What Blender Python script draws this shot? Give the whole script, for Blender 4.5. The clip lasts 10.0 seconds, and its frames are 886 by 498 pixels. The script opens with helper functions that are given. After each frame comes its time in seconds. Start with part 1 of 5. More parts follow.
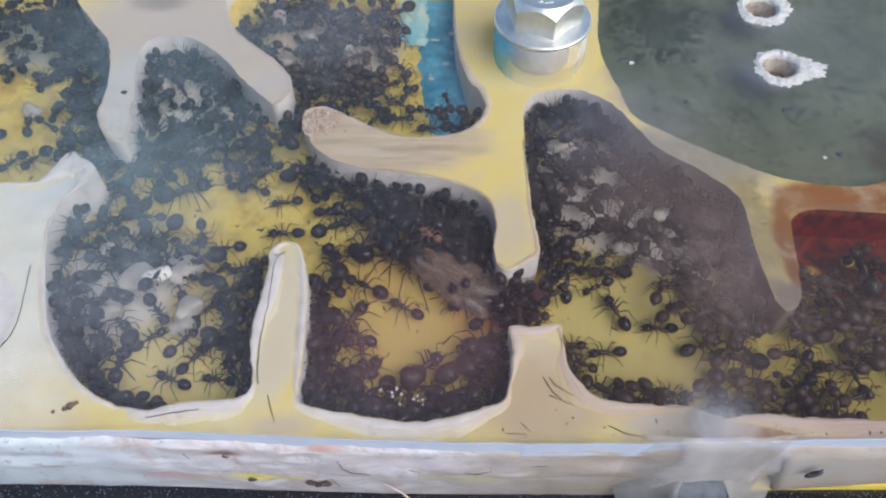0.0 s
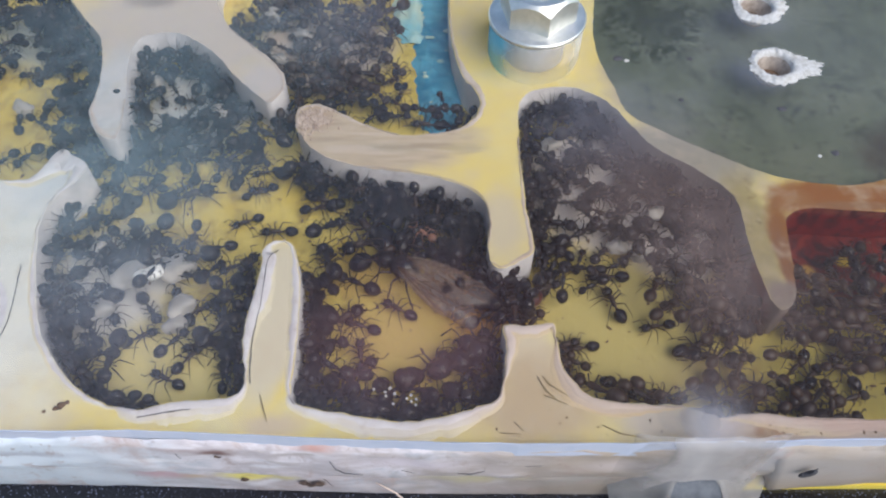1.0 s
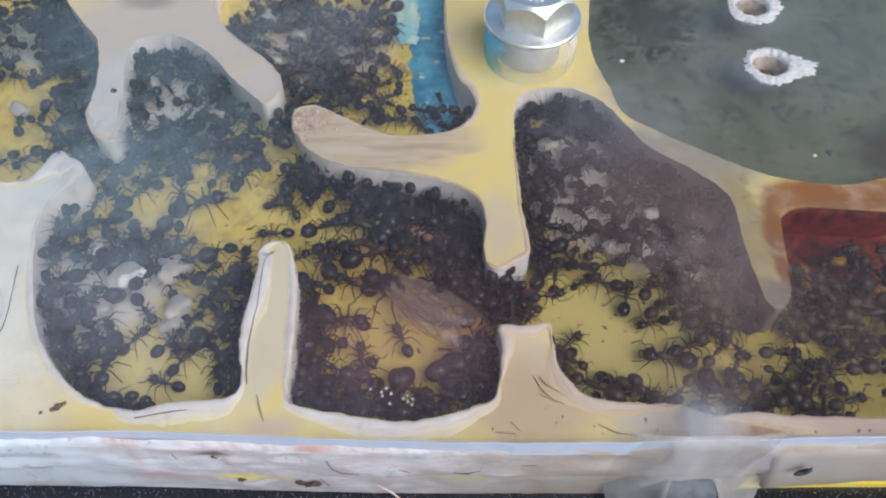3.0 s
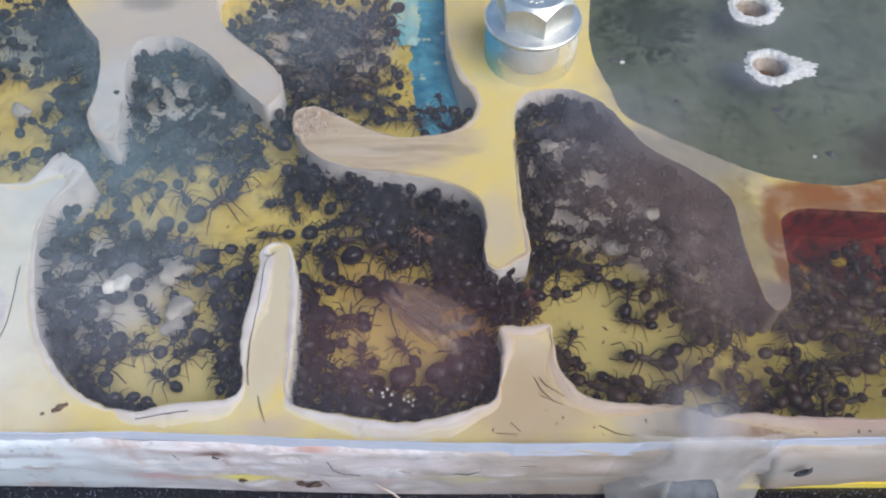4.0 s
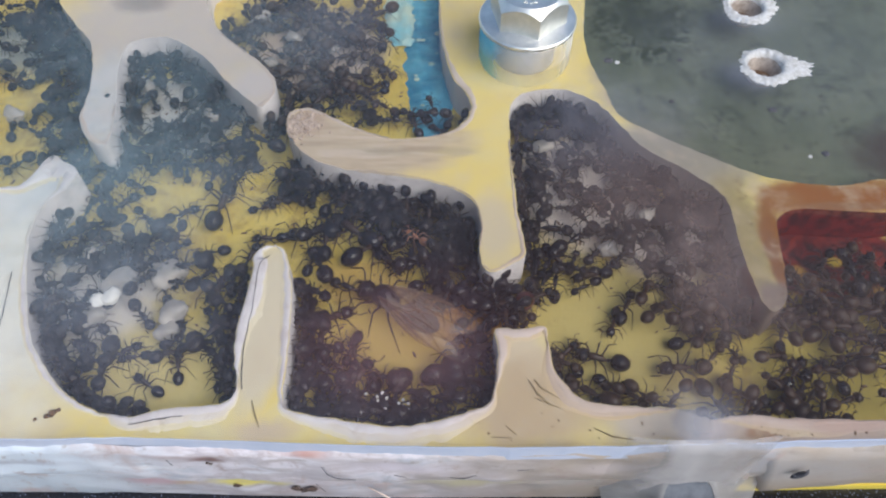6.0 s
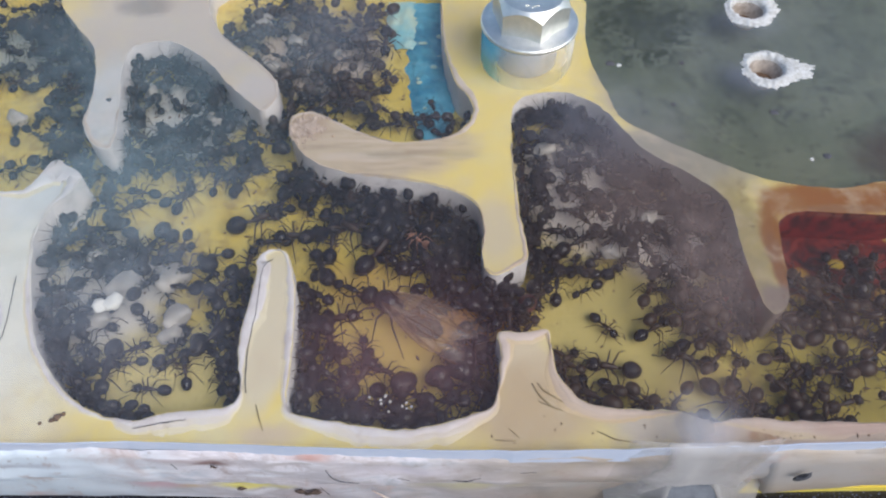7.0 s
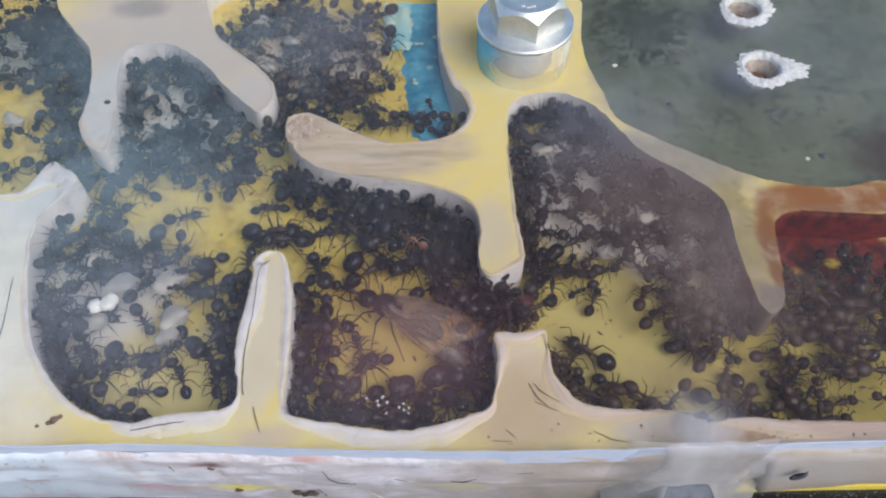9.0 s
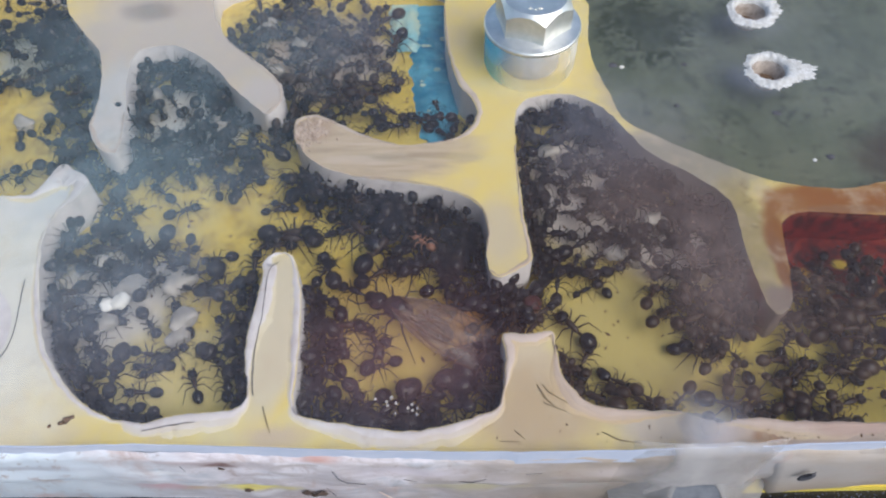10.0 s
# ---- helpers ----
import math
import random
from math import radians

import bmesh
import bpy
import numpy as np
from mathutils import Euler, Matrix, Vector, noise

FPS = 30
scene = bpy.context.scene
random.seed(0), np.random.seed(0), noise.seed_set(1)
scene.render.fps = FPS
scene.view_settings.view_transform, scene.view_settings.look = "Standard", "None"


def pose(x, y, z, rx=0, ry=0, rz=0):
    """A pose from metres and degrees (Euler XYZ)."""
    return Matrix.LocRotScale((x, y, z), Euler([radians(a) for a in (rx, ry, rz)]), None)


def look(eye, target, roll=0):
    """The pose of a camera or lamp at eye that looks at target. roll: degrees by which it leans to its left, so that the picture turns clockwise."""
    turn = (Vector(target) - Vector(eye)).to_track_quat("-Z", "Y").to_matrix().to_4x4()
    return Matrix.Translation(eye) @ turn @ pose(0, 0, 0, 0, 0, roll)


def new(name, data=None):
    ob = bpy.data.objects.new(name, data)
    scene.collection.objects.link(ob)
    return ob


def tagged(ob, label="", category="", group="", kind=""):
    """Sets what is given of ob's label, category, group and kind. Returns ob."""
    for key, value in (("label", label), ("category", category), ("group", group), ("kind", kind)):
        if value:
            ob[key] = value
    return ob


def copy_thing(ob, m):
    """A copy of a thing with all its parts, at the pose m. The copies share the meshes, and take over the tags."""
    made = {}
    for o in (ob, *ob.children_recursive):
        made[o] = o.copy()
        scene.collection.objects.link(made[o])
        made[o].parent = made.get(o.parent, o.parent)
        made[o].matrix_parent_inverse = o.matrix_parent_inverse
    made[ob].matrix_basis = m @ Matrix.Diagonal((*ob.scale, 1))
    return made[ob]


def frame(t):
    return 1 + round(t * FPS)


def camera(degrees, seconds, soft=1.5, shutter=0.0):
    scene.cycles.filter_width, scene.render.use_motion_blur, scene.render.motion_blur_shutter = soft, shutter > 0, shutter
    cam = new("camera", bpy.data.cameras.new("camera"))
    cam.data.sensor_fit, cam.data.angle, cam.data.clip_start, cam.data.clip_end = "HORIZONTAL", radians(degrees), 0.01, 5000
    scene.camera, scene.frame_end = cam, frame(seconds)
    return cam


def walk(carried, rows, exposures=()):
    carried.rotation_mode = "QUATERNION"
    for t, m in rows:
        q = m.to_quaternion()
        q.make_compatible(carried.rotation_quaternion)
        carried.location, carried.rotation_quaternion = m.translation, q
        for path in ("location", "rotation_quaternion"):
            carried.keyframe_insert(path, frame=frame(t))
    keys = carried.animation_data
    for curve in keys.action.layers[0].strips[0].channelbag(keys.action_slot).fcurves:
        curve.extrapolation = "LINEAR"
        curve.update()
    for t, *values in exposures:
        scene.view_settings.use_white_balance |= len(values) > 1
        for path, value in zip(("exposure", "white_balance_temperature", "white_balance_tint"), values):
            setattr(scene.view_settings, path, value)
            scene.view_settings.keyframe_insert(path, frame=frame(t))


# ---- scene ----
# The nest plan is written in millimetres; MM turns it into metres.
MM = 0.001

# ---------------------------------------------------------------- camera
cam = camera(60, 10.0, soft=2.15)
walk(cam, [
    (0, pose(-0.00068, -0.00016, 0.07480, 35.225, 0.113, 0.285)),
    (0.5, pose(-0.00077, 0.00005, 0.07481, 35.172, -0.009, 0.171)),
    (1, pose(-0.00031, 0.00022, 0.07453, 35.026, -0.088, 0.173)),
    (1.5, pose(-0.00046, 0.00002, 0.07464, 35.092, -0.026, 0.042)),
    (2, pose(-0.00005, 0.00017, 0.07462, 34.965, -0.097, 0.048)),
    (2.5, pose(-0.00003, 0.00009, 0.07464, 35.026, -0.096, -0.005)),
    (4, pose(0.00001, 0.00001, 0.07490, 35.108, -0.011, -0.014)),
    (4.5, pose(0.00008, -0.00001, 0.07500, 35.020, 0.038, 0.030)),
    (5, pose(0.00011, 0.00034, 0.07468, 35.055, -0.092, -0.033)),
    (5.5, pose(0.00040, 0.00053, 0.07473, 34.970, -0.073, -0.220)),
    (7, pose(0.00017, 0.00083, 0.07528, 34.968, 0.136, -0.380)),
    (7.5, pose(0.00022, 0.00078, 0.07553, 34.850, 0.208, -0.445)),
    (8, pose(0.00032, 0.00102, 0.07528, 34.883, 0.113, -0.462)),
    (8.5, pose(0.00019, 0.00072, 0.07570, 34.920, 0.266, -0.541)),
    (9, pose(0.00037, 0.00093, 0.07545, 34.918, 0.161, -0.649)),
    (9.5, pose(0.00026, 0.00096, 0.07594, 34.823, 0.370, -0.606)),
    (10, pose(-0.00000, 0.00077, 0.07588, 34.950, 0.488, -0.464)),
], exposures=[(0, 0.35), (10, 0.35)])

# ---------------------------------------------------------------- daylight
world = bpy.data.worlds.new("sky")
scene.world = world
world.use_nodes = True
wn = world.node_tree.nodes
sky = wn.new("ShaderNodeTexSky")
sky.sky_type, sky.sun_disc = "NISHITA", False
sky.sun_elevation, sky.sun_rotation = radians(45), radians(132)
wn["Background"].inputs["Strength"].default_value = 0.15
world.node_tree.links.new(sky.outputs["Color"], wn["Background"].inputs["Color"])
sun = new("sun", bpy.data.lights.new("sun", "SUN"))
sun.data.energy, sun.data.angle, sun.data.color = 2.3, radians(60), (1.0, 0.95, 0.9)
sun.matrix_world = look((0.52, -0.47, 0.71), (0, 0, 0))


# ---------------------------------------------------------------- materials
class Mat:
    """A node material with a principled surface and short ways to wire it."""

    def __init__(self, name, rough=0.6, metal=0.0, spec=0.5):
        self.m = bpy.data.materials.new(name)
        self.m.use_nodes = True
        self.t = self.m.node_tree
        self.b = self.t.nodes["Principled BSDF"]
        self.b.inputs["Roughness"].default_value = rough
        self.b.inputs["Metallic"].default_value = metal
        self.b.inputs["Specular IOR Level"].default_value = spec
        self.geo = self.t.nodes.new("ShaderNodeNewGeometry")
        self.obj = self.t.nodes.new("ShaderNodeTexCoord")

    def node(self, kind, **sets):
        n = self.t.nodes.new(kind)
        for k, v in sets.items():
            n.inputs[k.replace("_", " ")].default_value = v
        return n

    def link(self, a, b):
        self.t.links.new(a, b)

    def noise(self, per_mm, detail=4.0, rough=0.6, world_space=True, warp=0.0):
        n = self.node("ShaderNodeTexNoise", Scale=per_mm * 1000, Detail=detail, Roughness=rough, Distortion=warp)
        self.link(self.geo.outputs["Position"] if world_space else self.obj.outputs["Object"], n.inputs["Vector"])
        return n.outputs["Fac"]

    def ramp(self, fac, *stops):
        r = self.t.nodes.new("ShaderNodeValToRGB")
        e = r.color_ramp.elements
        while len(e) < len(stops):
            e.new(0.5)
        for el, (at, c) in zip(e, stops):
            el.position = at
            el.color = (c, c, c, 1) if isinstance(c, float) else (*c, 1)
        self.link(fac, r.inputs["Fac"])
        return r.outputs["Color"]

    def mix(self, fac, a, b, how="MIX"):
        n = self.t.nodes.new("ShaderNodeMix")
        n.data_type, n.blend_type = "RGBA", how
        for sock, v in ((n.inputs[0], fac), (n.inputs[6], a), (n.inputs[7], b)):
            if isinstance(v, (int, float)):
                sock.default_value = v
            elif isinstance(v, tuple):
                sock.default_value = (*v, 1)
            else:
                self.link(v, sock)
        return n.outputs[2]

    def color(self, c):
        if isinstance(c, tuple):
            self.b.inputs["Base Color"].default_value = (*c, 1)
        else:
            self.link(c, self.b.inputs["Base Color"])
        return self

    def bump(self, fac, strength=0.3, mm=0.1):
        n = self.node("ShaderNodeBump", Strength=strength, Distance=mm * MM)
        self.link(fac, n.inputs["Height"])
        self.link(n.outputs["Normal"], self.b.inputs["Normal"])
        return self

    def blob(self, x, y, rx, ry, inner=0.5, ragged=0.0, z=None, rz=1.0):
        """1 inside an oval patch of the plan (mm), falling to 0 at its edge."""
        s = self.t.nodes.new("ShaderNodeSeparateXYZ")
        self.link(self.geo.outputs["Position"], s.inputs[0])

        def calc(op, a, b):
            n = self.t.nodes.new("ShaderNodeMath")
            n.operation = op
            for sock, v in zip(n.inputs, (a, b)):
                if isinstance(v, (int, float)):
                    sock.default_value = v
                else:
                    self.link(v, sock)
            return n.outputs[0]
        dx = calc("DIVIDE", calc("SUBTRACT", s.outputs[0], x * MM), rx * MM)
        dy = calc("DIVIDE", calc("SUBTRACT", s.outputs[1], y * MM), ry * MM)
        total = calc("ADD", calc("MULTIPLY", dx, dx), calc("MULTIPLY", dy, dy))
        if z is not None:
            dz = calc("DIVIDE", calc("SUBTRACT", s.outputs[2], z * MM), rz * MM)
            total = calc("ADD", total, calc("MULTIPLY", dz, dz))
        d = calc("SQRT", total, 0)
        if ragged:
            d = calc("ADD", d, calc("MULTIPLY", calc("SUBTRACT", self.noise(0.25, 4), 0.5), ragged))
        mr = self.t.nodes.new("ShaderNodeMapRange")
        mr.interpolation_type = "SMOOTHSTEP"
        self.link(d, mr.inputs["Value"])
        for k, v in (("From Min", inner), ("From Max", 1.0), ("To Min", 1.0), ("To Max", 0.0)):
            mr.inputs[k].default_value = v
        return mr.outputs[0]


def make_plaster():
    q = Mat("cream_plaster", 0.75, spec=0.25)
    c = q.ramp(q.noise(0.05, 5, 0.6, True, 0.5), (0.36, (0.80, 0.71, 0.40)), (0.5, (0.84, 0.68, 0.25)), (0.64, (0.76, 0.63, 0.36)))
    c = q.mix(q.blob(-50, 48, 22, 28, 0.3, 0.5), c, (0.80, 0.79, 0.73))
    c = q.mix(q.blob(-56, 46, 9, 30, 0.2, 0.5), c, (0.78, 0.77, 0.72))
    c = q.mix(q.blob(-51, 63, 9, 8, 0.4, 0.5), c, (0.74, 0.74, 0.75))
    c = q.mix(q.blob(-38, 95, 24, 22, 0.5, 0.4), c, (0.62, 0.53, 0.47))
    c = q.mix(q.blob(-46, 75, 8, 16, 0.5, 0.4), c, (0.64, 0.62, 0.63))
    c = q.mix(q.blob(-25, 80, 6, 7, 0.4, 0.5), c, (0.62, 0.56, 0.54))
    c = q.mix(q.blob(-10, 70.5, 17, 8, 0.6, 0.4), c, (0.60, 0.49, 0.37))
    c = q.mix(q.blob(-17.5, 74, 4, 4, 0.3, 0.5), c, (0.52, 0.40, 0.30))
    c = q.mix(q.blob(7, 56, 4, 8, 0.3, 0.6), c, (0.70, 0.60, 0.42))
    c = q.mix(q.blob(-19.5, 43, 4, 13, 0.6, 0.4), c, (0.74, 0.66, 0.50))
    c = q.mix(q.blob(9.3, 37, 4, 8, 0.4, 0.5), c, (0.74, 0.63, 0.46))
    c = q.mix(q.blob(31, 67, 15, 10, 0.4, 0.7), c, (0.37, 0.345, 0.28))
    # two dark lines paint the shading of the groove along the hook
    c = q.mix(q.blob(-8, 68.6, 9, 1.3, 0.1, 0.6), c, (0.46, 0.39, 0.30))
    c = q.mix(q.blob(2, 68.5, 5, 1.5, 0.1, 0.7), c, (0.56, 0.46, 0.28))
    mp = q.t.nodes.new("ShaderNodeMapping")
    mp.inputs["Rotation"].default_value = (0, 0, radians(12))
    mp.inputs["Scale"].default_value = (0.22, 1.3, 1.0)
    q.link(q.geo.outputs["Position"], mp.inputs["Vector"])
    drawn = q.node("ShaderNodeTexNoise", Scale=550.0, Detail=5.0, Roughness=0.65, Distortion=0.5)
    q.link(mp.outputs[0], drawn.inputs["Vector"])
    c = q.mix(q.mix(q.blob(-8, 70, 16, 6, 0.5, 0.5), (0, 0, 0), q.ramp(drawn.outputs["Fac"], (0.50, 0.0), (0.62, 0.65))), c, (0.42, 0.33, 0.24))
    c = q.mix(q.mix(q.blob(-8, 70, 16, 6, 0.5, 0.5), (0, 0, 0), q.ramp(drawn.outputs["Fac"], (0.36, 0.6), (0.46, 0.0))), c, (0.70, 0.60, 0.52))
    # grey oval paints the shade of a shallow dent
    c = q.mix(q.blob(-45, 99.5, 6, 3.4, 0.3, 0.5), c, (0.36, 0.31, 0.28))
    c = q.mix(q.blob(24, 82, 3.2, 9, 0.2, 0.9), c, (0.56, 0.46, 0.30))
    c = q.mix(q.blob(36.8, 54, 4.5, 13, 0.5, 0.5), c, (0.40, 0.335, 0.15))
    c = q.mix(q.blob(51, 61, 13, 3.6, 0.6, 0.5), c, (0.32, 0.125, 0.032))
    c = q.mix(q.blob(50, 59.2, 11, 1.0, 0.3, 0.5), c, (0.30, 0.15, 0.07))
    c = q.mix(q.blob(54, 62.6, 10, 0.9, 0.2, 0.6), c, (0.36, 0.18, 0.05))
    c = q.mix(q.blob(42.6, 60.2, 3.8, 3.4, 0.4, 0.5), c, (0.34, 0.16, 0.06))
    c = q.mix(q.blob(40.3, 55, 2.2, 6.0, 0.4, 0.6), c, (0.28, 0.115, 0.03))
    c = q.mix(q.blob(39.9, 50, 1.4, 6.0, 0.4, 0.5), c, (0.25, 0.11, 0.045))
    c = q.mix(q.blob(38.4, 46, 3, 3.6, 0.4, 0.7), c, (0.26, 0.21, 0.18))
    c = q.mix(q.blob(38, 54, 3.6, 12, 0.7, 0.3), c, q.mix(q.ramp(q.noise(0.8, 5, 0.7), (0.58, 0.0), (0.66, 0.7)), c, (0.14, 0.07, 0.04)))
    c = q.mix(q.blob(-18, 30.5, 5, 2.2, 0.1, 1.2), c, (0.66, 0.54, 0.40))
    c = q.mix(q.blob(10, 33, 11, 8, 0.3, 0.8), c, (0.58, 0.45, 0.30))
    # right front: brownish dirt, with the weaker light there put into the colour
    c = q.mix(q.blob(40, 30, 24, 5, 0.5, 0.8), c, (0.60, 0.48, 0.41))
    c = q.mix(q.blob(21.5, 31, 5, 2.8, 0.4, 0.8), c, (0.66, 0.58, 0.50))
    c = q.mix(q.blob(26, 31.5, 2.4, 3, 0.3, 0.9), c, (0.30, 0.28, 0.28))
    c = q.mix(q.blob(33, 30, 2.6, 1.3, 0.2, 1.3), c, (0.36, 0.19, 0.12))
    c = q.mix(q.ramp(q.noise(0.22, 6, 0.7), (0.50, 0.0), (0.70, 0.55)), c, (0.66, 0.56, 0.42))
    c = q.mix(q.ramp(q.noise(1.3, 4, 0.7), (0.62, 0.0), (0.72, 0.45)), c, (0.42, 0.33, 0.22))
    q.color(c)
    return q.bump(q.noise(1.2, 6), 0.35, 0.12).m


def make_white_plaster(name="white_plaster", a=(0.80, 0.77, 0.80), b=(0.68, 0.63, 0.66)):
    q = Mat(name, 0.7, spec=0.3)
    c = q.ramp(q.noise(0.35, 5, 0.65, True, 0.6), (0.36, a), (0.62, b))
    # rims dirtier and pinker at the right, dimmer light painted in as well
    c = q.mix(q.blob(22, 36, 32, 30, 0.2, 0.4), c, tuple(v * k for v, k in zip(a, (0.84, 0.71, 0.60))))
    c = q.mix(q.blob(44, 31, 16, 3, 0.2, 0.9), c, (0.54, 0.40, 0.35))
    c = q.mix(q.ramp(q.noise(0.9, 5, 0.7), (0.57, 0.0), (0.70, 0.6)), c, (0.50, 0.42, 0.38))
    q.color(c)
    return q.bump(q.noise(2, 6), 0.45, 0.1).m


def make_wall_plaster():
    q = Mat("damp_wall_plaster", 0.65, spec=0.3)
    c = q.ramp(q.noise(0.25, 5, 0.65), (0.36, (0.78, 0.74, 0.77)), (0.64, (0.88, 0.85, 0.88)))
    c = q.mix(q.blob(50, 57.5, 13, 4, 0.75, 0.4), c, (0.19, 0.013, 0.006))
    c = q.mix(q.blob(50, 57.5, 13, 3, 0.4, 1.4, -0.4, 1.1), c, (0.24, 0.06, 0.035))
    c = q.mix(q.ramp(q.noise(0.7, 6, 0.75), (0.54, 0.0), (0.68, 0.45)), c, q.mix(q.blob(50, 57.5, 15, 6, 0.7, 0.4), (0.34, 0.31, 0.32), (0.10, 0.012, 0.008)))
    c = q.mix(q.blob(30, 62, 12, 22, 0.6, 0.5), c, (0.40, 0.36, 0.36))
    c = q.mix(q.mix(q.blob(50, 57.5, 14, 5, 0.8, 0.4), (0, 0, 0), q.ramp(q.noise(0.55, 5, 0.7), (0.44, 0.0), (0.58, 0.85))), c, (0.035, 0.006, 0.004))
    c = q.mix(q.blob(38.4, 45.5, 3.6, 3.6, 0.4, 0.6), c, (0.22, 0.17, 0.15))
    c = q.mix(q.blob(36, 47.5, 2, 5, 0.3, 0.9), c, (0.26, 0.07, 0.06))
    q.color(c)
    return q.bump(q.noise(1.5, 6), 0.5, 0.2).m


def make_floor():
    q = Mat("yellow_chamber_floor", 0.55, spec=0.3)
    c = q.ramp(q.noise(0.12, 5, 0.6), (0.36, (0.68, 0.50, 0.09)), (0.52, (0.74, 0.58, 0.15)), (0.68, (0.58, 0.41, 0.08)))
    c = q.mix(q.ramp(q.noise(0.35, 6, 0.7), (0.48, 0.0), (0.66, 0.75)), c, (0.36, 0.25, 0.07))
    c = q.mix(q.blob(20, 67, 12, 13, 0.6, 0.7), c, (0.68, 0.60, 0.55))
    c = q.mix(q.blob(29, 58, 9, 9, 0.5, 0.7), c, (0.64, 0.57, 0.53))
    c = q.mix(q.blob(-36, 81, 10, 11, 0.6, 0.7), c, (0.58, 0.56, 0.53))
    c = q.mix(q.blob(-19, 94, 14, 12, 0.5, 0.8), c, (0.60, 0.49, 0.41))
    c = q.mix(q.blob(-62, 96, 14, 9, 0.4, 0.7), c, (0.42, 0.43, 0.38))
    c = q.mix(q.blob(-42, 50, 11, 12, 0.4, 0.8), c, (0.68, 0.63, 0.58))
    c = q.mix(q.blob(4, 47, 9, 7, 0.3, 0.6), c, (0.56, 0.27, 0.05))
    c = q.mix(q.blob(0, 60, 8, 5, 0.4, 0.6), c, (0.34, 0.22, 0.09))
    c = q.mix(q.blob(-32, 40, 11, 8, 0.5, 0.6), c, (0.80, 0.66, 0.27))
    c = q.mix(q.blob(-9, 52, 7, 5, 0.4, 0.7), c, (0.60, 0.41, 0.11))
    c = q.mix(q.blob(-6, 44, 11, 8, 0.3, 0.8), c, (0.56, 0.40, 0.11))
    c = q.mix(q.blob(48, 56, 10, 6.5, 0.75, 0.6), c, (0.26, 0.018, 0.008))
    red = q.ramp(q.noise(0.4, 6, 0.75, True, 0.6), (0.42, (0.025, 0.005, 0.004)), (0.52, (0.13, 0.011, 0.006)), (0.64, (0.24, 0.03, 0.015)))
    c = q.mix(q.blob(49, 55, 11, 7, 0.8, 0.7), c, red)
    # yellow glint painted on the red floor
    c = q.mix(q.blob(45, 53, 1.6, 1.2, 0.2, 1.6), c, (0.56, 0.30, 0.05))
    c = q.mix(q.blob(36, 49, 3, 3, 0.4, 0.6), c, (0.34, 0.06, 0.04))
    # open floor dimmed: shadow and fog put into its colour
    c = q.mix(q.blob(21, 45, 13, 12, 0.5, 0.7), c, (0.56, 0.45, 0.16))
    c = q.mix(q.blob(46, 41, 14, 9, 0.5, 0.8), c, (0.52, 0.41, 0.10))
    # two more painted yellow glints
    c = q.mix(q.blob(50, 54.5, 1.4, 1.0, 0.4, 0.9), c, (0.62, 0.44, 0.06))
    c = q.mix(q.blob(46.5, 51, 2.4, 1.3, 0.3, 1.0), c, (0.52, 0.34, 0.05))
    q.color(c)
    return q.bump(q.noise(0.9, 6), 0.6, 0.25).m


def make_damp_dark():
    q = Mat("grey_green_damp_block", 0.5, spec=0.35)
    c = q.ramp(q.noise(0.07, 6, 0.7, True, 0.5), (0.38, (0.098, 0.119, 0.079)), (0.5, (0.131, 0.152, 0.107)), (0.62, (0.164, 0.183, 0.130)))
    c = q.mix(q.blob(31, 96, 10, 9, 0.1, 0.9), c, (0.035, 0.050, 0.018))
    c = q.mix(q.ramp(q.noise(0.45, 6, 0.75), (0.55, 0.0), (0.66, 0.7)), c, (0.035, 0.042, 0.034))
    c = q.mix(q.ramp(q.noise(0.6, 6, 0.75, True, 0.4), (0.64, 0.0), (0.74, 0.5)), c, (0.20, 0.21, 0.20))
    moss = q.ramp(q.noise(0.5, 6, 0.75, True, 0.5), (0.47, 0.0), (0.53, 1.0))
    c = q.mix(q.mix(q.blob(31, 95, 11, 12, 0.5, 0.8), (0, 0, 0), moss), c, (0.022, 0.032, 0.010))
    c = q.mix(q.ramp(q.noise(0.16, 7, 0.75, True, 0.6), (0.54, 0.0), (0.62, 0.6)), c, (0.055, 0.07, 0.045))
    c = q.mix(q.blob(62, 68, 10, 9, 0.2, 0.8), c, (0.06, 0.040, 0.026))
    q.color(c)
    return q.bump(q.noise(0.7, 6), 0.8, 0.35).m


def make_cuticle(name, base, shine):
    q = Mat(name, shine, spec=0.5)
    q.color(q.ramp(q.noise(1.5, 3, 0.6, False), (0.35, base), (0.75, tuple(2.1 * v for v in base))))
    return q.bump(q.noise(9, 3, 0.6, False), 0.25, 0.03).m


def make_plain(name, a, b, rough, per_mm=0.5, metal=0.0, bumps=0.2, depth=0.08):
    q = Mat(name, rough, metal)
    q.color(q.ramp(q.noise(per_mm, 5), (0.35, a), (0.68, b)))
    return q.bump(q.noise(per_mm * 5, 5), bumps, depth).m


